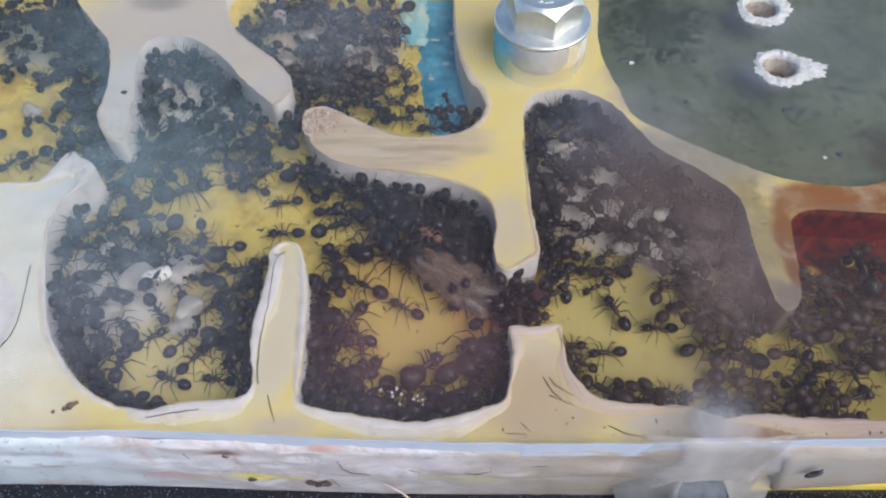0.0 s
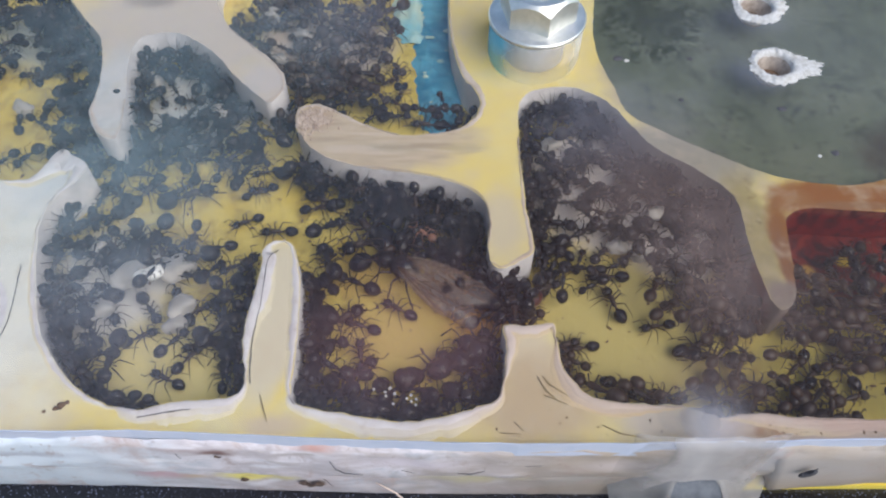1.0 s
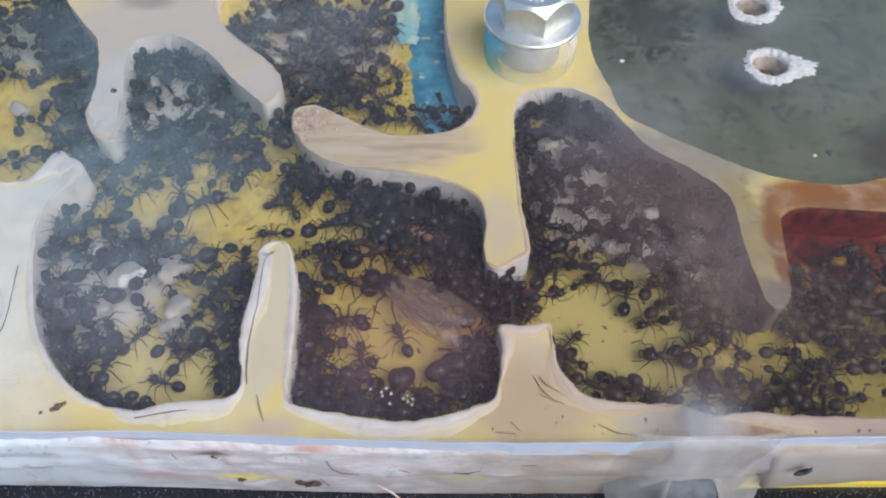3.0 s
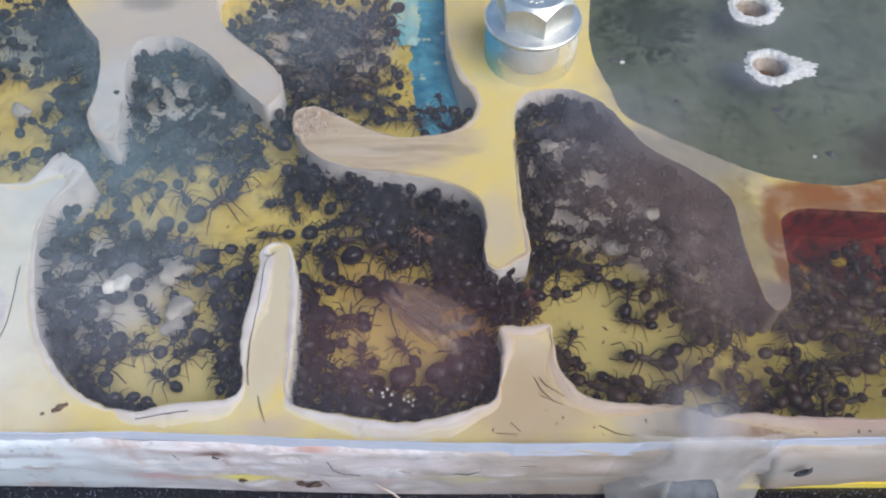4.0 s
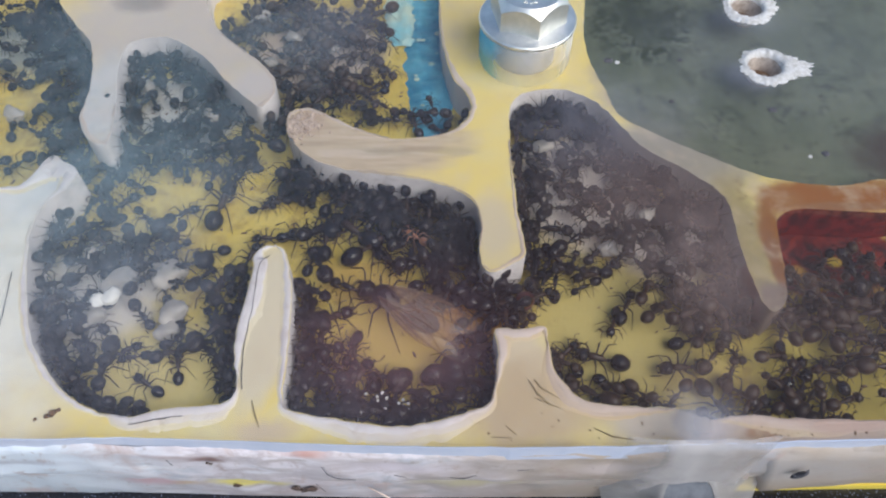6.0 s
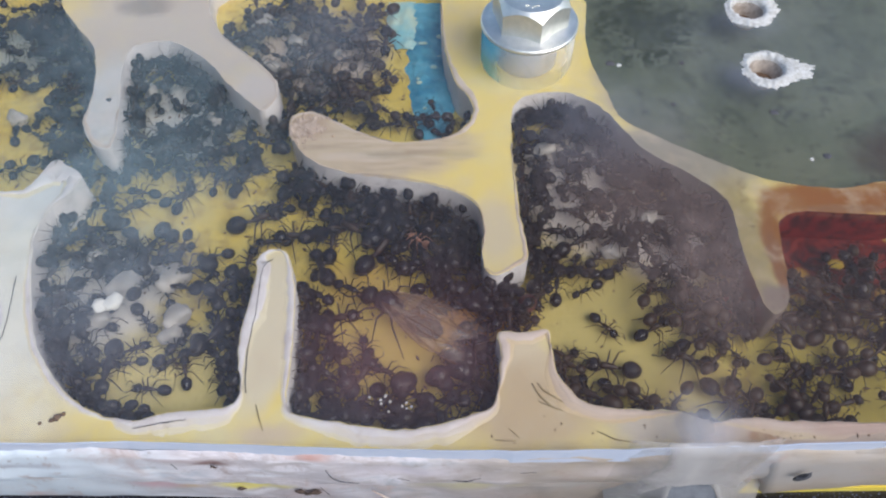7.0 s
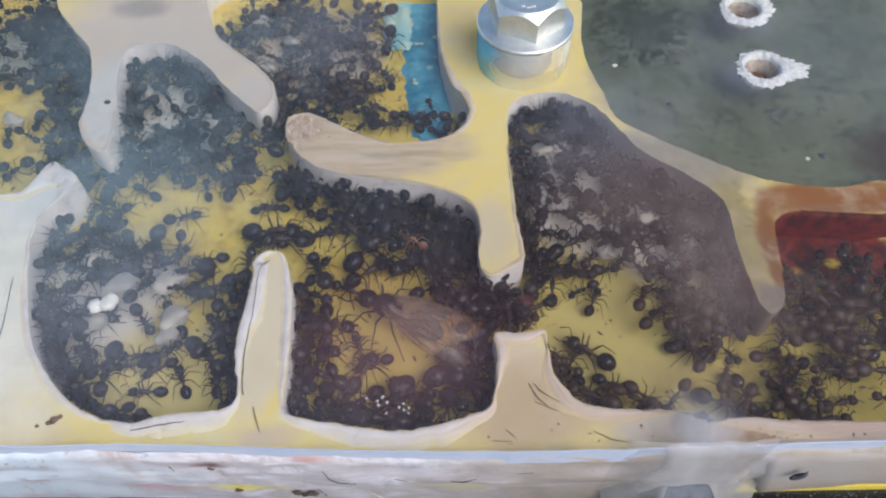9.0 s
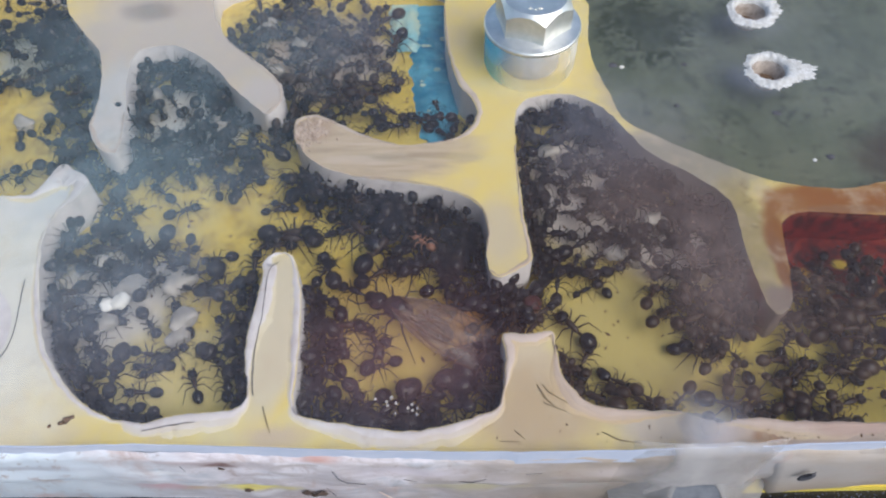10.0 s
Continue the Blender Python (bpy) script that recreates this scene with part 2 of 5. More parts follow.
def make_clear(name, veil=0.05, patches=(), tint=(0.97, 0.98, 0.97), film=(0.46, 0.45, 0.48), gloss=0.03, sheen=None, warm=None, warm_at=(36, 50, 36, 40), cool=None, cool_at=(-46, 90, 46, 30), rosy=None, rosy_at=(-4, 40, 20, 14)):
    """Clear acrylic: straight-through light, a Fresnel reflection, and a thin dusty film of breath with painted haze.
    """
    q = Mat(name)
    clear = q.node("ShaderNodeBsdfTransparent", Color=(*tint, 1))
    shine = q.node("ShaderNodeBsdfGlossy", Roughness=gloss)
    dust_haze = q.node("ShaderNodeBsdfDiffuse", Color=(*film, 1))
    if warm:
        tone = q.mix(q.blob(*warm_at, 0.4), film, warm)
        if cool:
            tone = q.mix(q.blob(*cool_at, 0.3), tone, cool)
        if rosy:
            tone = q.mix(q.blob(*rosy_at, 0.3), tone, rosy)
        q.link(tone, dust_haze.inputs["Color"])
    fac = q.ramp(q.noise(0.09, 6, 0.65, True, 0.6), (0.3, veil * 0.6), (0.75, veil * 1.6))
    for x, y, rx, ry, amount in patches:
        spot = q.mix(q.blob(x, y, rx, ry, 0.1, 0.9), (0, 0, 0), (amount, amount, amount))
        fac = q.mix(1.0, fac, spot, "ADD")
    filmed = q.t.nodes.new("ShaderNodeMixShader")
    q.link(fac, filmed.inputs[0])
    q.link(clear.outputs[0], filmed.inputs[1])
    q.link(dust_haze.outputs[0], filmed.inputs[2])
    both = q.t.nodes.new("ShaderNodeMixShader")
    if sheen is None:
        q.link(q.node("ShaderNodeFresnel", IOR=1.45).outputs[0], both.inputs[0])
    else:
        both.inputs[0].default_value = sheen
    q.link(filmed.outputs[0], both.inputs[1])
    q.link(shine.outputs[0], both.inputs[2])
    q.link(both.outputs[0], q.t.nodes["Material Output"].inputs["Surface"])
    return q.m


def make_counter():
    q = Mat("black_speckled_counter", 0.25)
    v = q.node("ShaderNodeTexVoronoi", Scale=2800.0)
    q.link(q.geo.outputs["Position"], v.inputs["Vector"])
    spots = q.ramp(v.outputs["Distance"], (0.14, 1.0), (0.30, 0.0))
    keep = q.mix(1.0, spots, q.ramp(q.noise(0.5, 3), (0.40, 0.15), (0.55, 1.0)), "MULTIPLY")
    q.color(q.mix(keep, (0.008, 0.009, 0.014), (0.13, 0.15, 0.22)))
    return q.m


PLASTER, WHITE, WALL, FLOOR, DAMP = make_plaster(), make_white_plaster(), make_wall_plaster(), make_floor(), make_damp_dark()
BLACK = make_cuticle("black_brown_cuticle", (0.012, 0.008, 0.009), 0.20)
GASTER = make_cuticle("glossy_black_cuticle", (0.010, 0.007, 0.009), 0.15)
BROWN = make_cuticle("dark_brown_cuticle", (0.026, 0.013, 0.008), 0.34)
RED = make_cuticle("red_brown_cuticle", (0.065, 0.020, 0.018), 0.35)
CALLOW = make_cuticle("pale_orange_cuticle", (0.22, 0.10, 0.06), 0.35)
STEEL = make_plain("zinc_plated_steel", (0.66, 0.67, 0.63), (0.80, 0.79, 0.75), 0.46, 0.6, 1.0, 0.3)
BROOD = make_plain("cream_brood", (0.33, 0.31, 0.29), (0.50, 0.46, 0.43), 0.45, 0.4)
EGG = make_plain("white_egg", (0.85, 0.84, 0.82), (0.9, 0.89, 0.87), 0.3, 1.0)
BURR = make_plain("white_acrylic_burr", (0.60, 0.58, 0.53), (0.88, 0.87, 0.85), 0.7, 1.6, 0.0, 0.9, 0.3)
BORE = make_plain("dusty_bore_wall", (0.30, 0.25, 0.21), (0.58, 0.51, 0.44), 0.7, 0.8)
BLUE = make_plain("blue_dye", (0.025, 0.25, 0.43), (0.16, 0.56, 0.74), 0.3, 0.3, 0.0, 0.8, 0.4)
PALE_BLUE = make_plain("pale_blue_dye", (0.26, 0.60, 0.68), (0.62, 0.72, 0.56), 0.4, 0.22)
DEBRIS = make_plain("brown_debris", (0.13, 0.075, 0.045), (0.24, 0.15, 0.09), 0.8, 1.5)
STRAW = make_plain("dry_straw", (0.22, 0.17, 0.09), (0.34, 0.27, 0.15), 0.7, 1.0)
CRACK = make_plain("dark_crack", (0.05, 0.05, 0.06), (0.10, 0.10, 0.11), 0.9, 1.0)
SAND = make_plain("sandy_crumbs", (0.38, 0.32, 0.25), (0.55, 0.48, 0.40), 0.9, 2.0)
DARK_DIRT = make_plain("dark_damp_dirt", (0.05, 0.032, 0.026), (0.12, 0.08, 0.06), 0.7, 1.2)
GRIT = make_plain("pinkish_grit", (0.40, 0.30, 0.24), (0.72, 0.60, 0.52), 0.9, 1.4)
YELLOW = make_plain("yellow_base_sheet", (0.72, 0.55, 0.06), (0.80, 0.64, 0.12), 0.45, 0.2)
COUNTER = make_counter()
VEIN = make_plain("brown_vein", (0.10, 0.05, 0.025), (0.16, 0.08, 0.04), 0.5, 1.0)
SMEAR = make_clear("cloudy_smear", 0.02, [(26, 29.5, 4.4, 4.6, 0.36)], (1, 1, 1), (0.50, 0.50, 0.54), 0.35, 0.02)
# right patches are fog; the bluish left and rosy middle ones are painted haze
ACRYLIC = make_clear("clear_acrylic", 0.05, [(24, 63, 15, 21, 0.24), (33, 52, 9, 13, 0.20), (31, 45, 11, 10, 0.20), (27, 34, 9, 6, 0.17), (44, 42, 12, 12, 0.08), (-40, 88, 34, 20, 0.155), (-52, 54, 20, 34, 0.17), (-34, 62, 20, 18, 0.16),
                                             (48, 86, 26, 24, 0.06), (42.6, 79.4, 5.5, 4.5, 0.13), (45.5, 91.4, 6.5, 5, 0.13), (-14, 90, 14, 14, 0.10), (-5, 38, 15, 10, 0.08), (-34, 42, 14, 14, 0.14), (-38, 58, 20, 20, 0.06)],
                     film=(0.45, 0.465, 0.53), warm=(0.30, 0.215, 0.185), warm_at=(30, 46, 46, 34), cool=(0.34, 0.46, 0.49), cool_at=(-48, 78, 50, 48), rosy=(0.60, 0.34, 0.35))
THROUGH = bpy.data.materials.new("clear_acrylic_core")
THROUGH.use_nodes = True
core = THROUGH.node_tree.nodes.new("ShaderNodeBsdfTransparent")
core.inputs["Color"].default_value = (0.98, 0.985, 0.98, 1)
THROUGH.node_tree.links.new(core.outputs[0], THROUGH.node_tree.nodes["Material Output"].inputs["Surface"])
EDGE = make_plain("bluish_acrylic_edge", (0.44, 0.49, 0.60), (0.50, 0.53, 0.62), 0.95, 0.4, 0.0, 0.02)
WING = make_clear("amber_wing_film", 0.085, (), (0.985, 0.945, 0.88), (0.46, 0.36, 0.32), 0.3, 0.03)


def make_silicone(name="cloudy_silicone", tone=1.0):
    q = Mat(name, 0.4)
    mp = q.t.nodes.new("ShaderNodeMapping")
    mp.inputs["Scale"].default_value = (0.4, 1.0, 0.9)
    q.link(q.geo.outputs["Position"], mp.inputs["Vector"])

    def drawn(per_mm, detail=5.0):
        n = q.node("ShaderNodeTexNoise", Scale=per_mm * 1000, Detail=detail, Roughness=0.65, Distortion=0.7)
        q.link(mp.outputs[0], n.inputs["Vector"])
        return n.outputs["Fac"]
    g = [tuple(tone * v for v in col) for col in ((0.46, 0.47, 0.51), (0.68, 0.64, 0.67), (0.52, 0.47, 0.48), (0.74, 0.71, 0.74))]
    c = q.ramp(drawn(0.22), (0.34, g[0]), (0.45, g[1]), (0.55, g[2]), (0.66, g[3]))
    c = q.mix(q.ramp(drawn(0.5), (0.56, 0.0), (0.66, 0.6)), c, (0.40, 0.35, 0.33))
    c = q.mix(q.blob(-48, 28, 26, 6, 0.2, 0.5), c, tuple(tone * v for v in (0.62, 0.68, 0.74)))
    c = q.mix(q.blob(34, 28, 46, 7, 0.3, 0.6), c, tuple(tone * v for v in (0.38, 0.315, 0.255)))
    for x, z, rx, rz, col in ((-20.5, -7.2, 5.5, 1.3, (0.62, 0.54, 0.17)), (-27, -7.6, 3, 1.0, (0.52, 0.40, 0.28)), (-31, -7.4, 4.5, 1.3, (0.46, 0.31, 0.33)), (-23.6, -0.8, 3.4, 1.0, (0.24, 0.15, 0.14)), (-26.5, -0.2, 5, 0.7, (0.46, 0.38, 0.39)),
                              (-31.2, 2.6, 2.2, 1.2, (0.40, 0.27, 0.25)), (-13, 1.2, 3.4, 1.3, (0.50, 0.30, 0.26)), (-44, -2.2, 9, 1.0, (0.46, 0.48, 0.53)), (-30, -3.2, 5, 0.8, (0.78, 0.79, 0.82)), (-18, -3.6, 4, 0.8, (0.76, 0.75, 0.79)),
                              (36, -3, 22, 6, (0.40, 0.365, 0.34)), (3, -6.4, 8, 1.6, (0.40, 0.36, 0.25)), (14, -6.6, 6, 2.2, (0.34, 0.31, 0.28)), (18, -2.5, 6, 2, (0.50, 0.43, 0.40)), (-4, -2, 9, 2.0, (0.64, 0.58, 0.62)), (33, -1, 1.2, 7, (0.42, 0.40, 0.40))):
        c = q.mix(q.blob(x, 27.2, rx, 4, 0.1, 1.3, z, rz), c, col)
    c = q.mix(q.ramp(drawn(0.13, 6.0), (0.56, 0.0), (0.68, 0.75)), c, (0.46, 0.34, 0.31))
    c = q.mix(q.ramp(q.noise(0.28, 7, 0.72, True, 0.8), (0.56, 0.0), (0.70, 0.8)), c, (0.38, 0.28, 0.25))
    c = q.mix(q.ramp(q.noise(0.9, 5, 0.7), (0.60, 0.0), (0.72, 0.7)), c, (0.26, 0.19, 0.16))
    q.color(c)
    return q.bump(drawn(0.6), 0.22, 0.4).m


SILICONE = make_silicone("cloudy_silicone", 1.0)
# blue reflection at the left and pale one at the right painted as film
SPACER = make_clear("clear_spacer", 0.24, [(7.5, 84.5, 3.0, 4.2, 0.62), (17.4, 85.0, 2.6, 4.0, 0.5)], (0.96, 0.97, 0.97), (0.66, 0.69, 0.70), 0.25, 0.05, (0.10, 0.50, 0.72), (7.2, 85.0, 4.0, 5.2))
SLEEVE = make_clear("misted_plastic", 0.52, [(12.4, 82.6, 3.0, 2.4, 0.22)], (0.96, 0.96, 0.96), (0.47, 0.44, 0.45), 0.35, 0.06)
RIM_EDGE = make_white_plaster("pinkish_plaster_edge", (0.70, 0.61, 0.56), (0.56, 0.47, 0.42))
LOWER_SILICONE = make_silicone("dirty_silicone", 0.8)
PALE = make_white_plaster("cream_white_plaster", (0.78, 0.73, 0.70), (0.72, 0.65, 0.58))
CREAM = make_white_plaster("cream_plaster_margin", (0.82, 0.75, 0.58), (0.78, 0.69, 0.50))
COLLAR = make_clear("cloudy_collar", 0.56, (), (0.97, 0.97, 0.98), (0.30, 0.29, 0.28), 0.4, 0.04)
DRIP = make_clear("cloudy_run", 0.03, [(26.5, 26.8, 9, 9, 0.72), (24, 26.8, 4, 8, 0.2)], (0.98, 0.98, 0.98), (0.41, 0.39, 0.385), 0.4, 0.03)
DARK_RUBBER = make_plain("dark_tube_mouth", (0.03, 0.04, 0.05), (0.13, 0.14, 0.16), 0.5, 0.45)


# ---------------------------------------------------------------- mesh helpers (millimetres)
def part(name, bm, material, parent=None, label="", smooth=True):
    me = bpy.data.meshes.new(name)
    bm.transform(Matrix.Scale(MM, 4))
    bm.to_mesh(me)
    bm.free()
    for p in me.polygons:
        p.use_smooth = smooth
    me.materials.append(material)
    ob = new(name, me)
    ob.parent = parent
    if label:
        tagged(ob, label)
    return ob


def thing(name, label, category, group="", kind="", at=(0, 0, 0)):
    ob = new(name)
    ob.empty_display_size = 0.002
    ob.location = [v * MM for v in at]
    return tagged(ob, label, category, group, kind)


def flat_shaded(ob, angle=35):
    ob.data.set_sharp_from_angle(angle=radians(angle))
    return ob


def tube(bm, pts, radii, sides=6):
    """A tapered tube through pts, closed at both ends."""
    pts = [Vector(p) for p in pts]
    rings = []
    for i, p in enumerate(pts):
        d = (pts[min(i + 1, len(pts) - 1)] - pts[max(i - 1, 0)]).normalized()
        a = d.orthogonal().normalized()
        if abs(d.z) < 0.95:
            a = d.cross(Vector((0, 0, 1))).normalized()
        b = d.cross(a)
        r = radii[i] if isinstance(radii, (list, tuple)) else radii
        rings.append([bm.verts.new(p + r * (math.cos(k * math.tau / sides) * a + math.sin(k * math.tau / sides) * b)) for k in range(sides)])
    for u, v in zip(rings, rings[1:]):
        for k in range(sides):
            bm.faces.new((u[k], u[(k + 1) % sides], v[(k + 1) % sides], v[k]))
    bm.faces.new(rings[0][::-1])
    bm.faces.new(rings[-1])


def loft_x(bm, rows, sides=10):
    """A body along x: rows of x, centre z, half width, half height."""
    rings = []
    for x, z, w, h in rows:
        rings.append([bm.verts.new((x, w * math.cos(k * math.tau / sides), z + h * math.sin(k * math.tau / sides))) for k in range(sides)])
    for u, v in zip(rings, rings[1:]):
        for k in range(sides):
            bm.faces.new((u[k], v[k], v[(k + 1) % sides], u[(k + 1) % sides]))
    bm.faces.new(rings[0])
    bm.faces.new(rings[-1][::-1])


def egg_rows(x0, x1, z0, z1, w, h, n=7, fat=0.0):
    """Rows of an egg from x0 to x1; fat moves its widest part towards x1."""
    out = []
    for i in range(n):
        a = math.pi * (0.04 + 0.92 * i / (n - 1))
        u = (1 - math.cos(a)) / 2
        s = math.sin(a) * (1 + fat * (u - 0.5))
        out.append((x0 + (x1 - x0) * u, z0 + (z1 - z0) * u, w * s, h * s))
    return out


def smooth_line(points, steps=4, closed=False, wobble=0.0):
    """A Catmull-Rom line through plan points, with a slight unevenness."""
    n, out = len(points), []
    for i in range(n if closed else n - 1):
        def at(k):
            k = k % n if closed else min(max(k, 0), n - 1)
            return Vector((points[k][0], points[k][1]))
        a, b, c, d = at(i - 1), at(i), at(i + 1), at(i + 2)
        for s in range(steps):
            t = s / steps
            p = 0.5 * (2 * b + (c - a) * t + (2 * a - 5 * b + 4 * c - d) * t * t + (3 * b - a - 3 * c + d) * t ** 3)
            if wobble:
                p += wobble * noise.noise_vector((p.x * 0.9, p.y * 0.9, 3.1)).to_2d()
            out.append((p.x, p.y))
    if not closed:
        out.append(tuple(points[-1]))
    return out


def plan_slab(loops, z0, z1, bevel=0.0, caps="BOTH"):
    """A slab between z0 and z1 bounded by plan loops; inner loops are holes. Returns a bmesh."""
    cu = bpy.data.curves.new("plan", "CURVE")
    cu.dimensions, cu.fill_mode, cu.extrude = "2D", caps, (z1 - z0) / 2 - bevel
    cu.bevel_depth, cu.bevel_resolution, cu.offset = bevel, 1, -bevel
    for loop in loops:
        s = cu.splines.new("POLY")
        s.points.add(len(loop) - 1)
        for p, (x, y) in zip(s.points, loop):
            p.co = (x, y, 0, 1)
        s.use_cyclic_u = True
    ob = new("plan", cu)
    me = bpy.data.meshes.new_from_object(ob.evaluated_get(bpy.context.evaluated_depsgraph_get()))
    bm = bmesh.new()
    bm.from_mesh(me)
    bmesh.ops.translate(bm, verts=bm.verts, vec=(0, 0, (z0 + z1) / 2))
    bmesh.ops.remove_doubles(bm, verts=bm.verts, dist=0.001)
    bpy.data.objects.remove(ob)
    bpy.data.curves.remove(cu)
    bpy.data.meshes.remove(me)
    return bm


def circle(x, y, r, n=40, ry=None):
    return [(x + r * math.cos(k * math.tau / n), y + (ry or r) * math.sin(k * math.tau / n)) for k in range(n)]


# ---------------------------------------------------------------- the plan of the chambers
DEPTH = -5.5            # floor of the chambers below the cover
TABLE = -12.0           # the counter under the nest
LEFT_BODY = [(-66, 62.7), (-56.3, 62.9), (-52.8, 63.1), (-51.6, 65.2), (-50.2, 68.1), (-48.1, 66.9), (-46.1, 65.7), (-46.4, 63.3), (-48.6, 59.9),
             (-49.2, 56.0), (-48.2, 51.0), (-46.2, 44.8), (-44.5, 40.8), (-42.1, 37.7), (-39.6, 35.1), (-36.7, 33.3), (-34.4, 32.4), (-32.1, 32.1)]
LEFT_FINGER = [(-28.6, 32.9), (-24.6, 33.3), (-22.1, 33.7), (-21.3, 35.7), (-22.1, 38.7), (-22.3, 41.8), (-22.0, 45.5), (-21.6, 49.4),
               (-21.7, 52.2), (-20.7, 53.4), (-19.3, 53.7), (-18.1, 52.6), (-17.1, 49.4), (-16.6, 46.3), (-16.4, 41.8), (-16.3, 37.7),
               (-16.3, 34.4), (-15.6, 32.8)]
NEAR_MIDDLE = [(-11.4, 31.9), (-7.8, 31.2), (-3.7, 30.9), (-0.2, 31.4), (2.7, 32.3), (5.1, 33.2), (6.0, 35.0), (6.4, 37.7), (6.6, 40.1),
               (6.4, 42.1), (9.2, 42.1), (11.9, 42.4), (12.2, 40.4), (12.4, 37.7), (13.4, 35.5), (15.0, 33.9)]
NEAR_RIGHT = [(17.5, 33.2), (21.6, 32.8), (24.6, 32.7), (28.1, 31.4), (30.3, 31.8), (32.7, 31.9), (36.1, 31.5), (40.7, 31.4), (45.8, 31.3), (68, 31.2)]
RED_SIDE = [(68, 57.0), (54.7, 58.1), (48.7, 58.6), (44.6, 58.8), (41.9, 57.5), (41.0, 54.3), (40.6, 50.2), (40.1, 46.9), (39.3, 45.1), (38.1, 44.3),
            (37.0, 45.1), (36.7, 47.8), (36.3, 51.0), (36.2, 55.1), (36.3, 58.6), (35.6, 61.3)]
RIGHT_ARCH = [(33.3, 63.9), (30.5, 66.4), (27.2, 68.9), (24.8, 72.8), (22.6, 76.6), (20.1, 78.9), (17.1, 80.1), (13.9, 79.9), (11.1, 78.7),
              (9.9, 76.0), (9.6, 70.5), (9.7, 64.6), (9.9, 59.0), (10.3, 55.1), (10.3, 52.0), (8.4, 50.6), (6.5, 49.8), (5.3, 50.5)]
HOOK = [(5.0, 53.4), (5.3, 56.7), (4.7, 59.8), (2.6, 61.9), (-1.0, 63.5), (-6.1, 64.6), (-10.5, 65.2), (-15.6, 67.0), (-18.2, 69.3), (-19.9, 72.2),
        (-20.3, 74.6), (-19.5, 76.1), (-17.4, 76.6), (-14.1, 74.8), (-10.2, 72.5), (-6.3, 70.9)]
BLUE_BAY = [(-2.6, 71.0), (1.2, 71.9), (3.5, 73.7), (4.6, 76.2), (4.2, 78.9), (2.5, 81.8), (1.3, 86.6), (0.6, 91.5), (0.3, 99.5), (0.1, 108.1),
            (-17.0, 111.2), (-34.9, 108.1)]
Y_BODY = [(-35.3, 99.5), (-34.2, 96.5), (-32.2, 92.6), (-28.4, 88.7), (-25.6, 86.1), (-23.3, 83.2), (-22.5, 80.7), (-23.0, 78.4), (-24.4, 76.9),
          (-27.0, 79.3), (-30.0, 82.5), (-33.0, 86.5), (-36.5, 89.5), (-39.7, 91.2), (-43.0, 91.0), (-45.3, 89.3), (-45.2, 83.6)]
Y_LEG = [(-44.0, 77.3), (-43.4, 72.8), (-43.4, 70.6), (-44.1, 69.9), (-46.4, 71.3), (-48.2, 74.4), (-48.4, 76.5), (-48.4, 80.5), (-49.5, 86.3),
         (-51.1, 90.7), (-53.9, 94.1), (-57.9, 99.5), (-63.1, 108.1), (-84, 109.6), (-86, 80)]
DARK_BAY = [(24.1, 111.2), (22.8, 99.5), (21.8, 92.8), (21.8, 86.6), (23.4, 79.9), (24.5, 75.4), (27.8, 72.4), (34.5, 68.0), (39.7, 65.0), (44.3, 63.3),
            (51.3, 62.5), (56.5, 63.6), (68.1, 65.0), (93.7, 111.2)]
FRONT = [(-95, 29.6), (-45, 28.7), (-31, 28.8), (-17, 28.3), (-4, 27.8), (7, 27.6), (18, 27.7), (30, 27.9), (45, 28.2), (95, 28.4)]
SECTIONS = [LEFT_BODY, LEFT_FINGER, NEAR_MIDDLE, NEAR_RIGHT, RED_SIDE, RIGHT_ARCH, HOOK, BLUE_BAY, Y_BODY, Y_LEG]
CHAMBER = smooth_line(sum(SECTIONS, []), 4, True, 0.22)
DARK = smooth_line(DARK_BAY, 5, True, 0.2)
FRONT_LINE = smooth_line(FRONT, 6, False, 0.12)
NICHE = smooth_line([(-53, 40), (-50.5, 39), (-49.2, 41.5), (-49.6, 45), (-51.5, 48), (-54, 49)], 4, True)


def inside(x, y, clear=0.0, ring=None):
    """True if the plan point lies in the chambers, that far from their walls."""
    ring = ring or CHAMBER
    hit, near, j = False, 1e9, len(ring) - 1
    for i, (xi, yi) in enumerate(ring):
        xj, yj = ring[j]
        if (yi > y) != (yj > y) and x < (xj - xi) * (y - yi) / (yj - yi) + xi:
            hit = not hit
        near = min(near, (xi - x) ** 2 + (yi - y) ** 2)
        j = i
    return hit and near >= clear * clear


# ---------------------------------------------------------------- counter, nest block
def build_counter():
    bm = bmesh.new()
    bmesh.ops.create_cube(bm, size=1, matrix=Matrix.Translation((0, 0, TABLE - 10)) @ Matrix.Diagonal((3000, 3000, 20, 1)))
    ob = part("counter", bm, COUNTER, smooth=False)
    tagged(ob, "black speckled countertop under the nest", "counter", kind="structure")


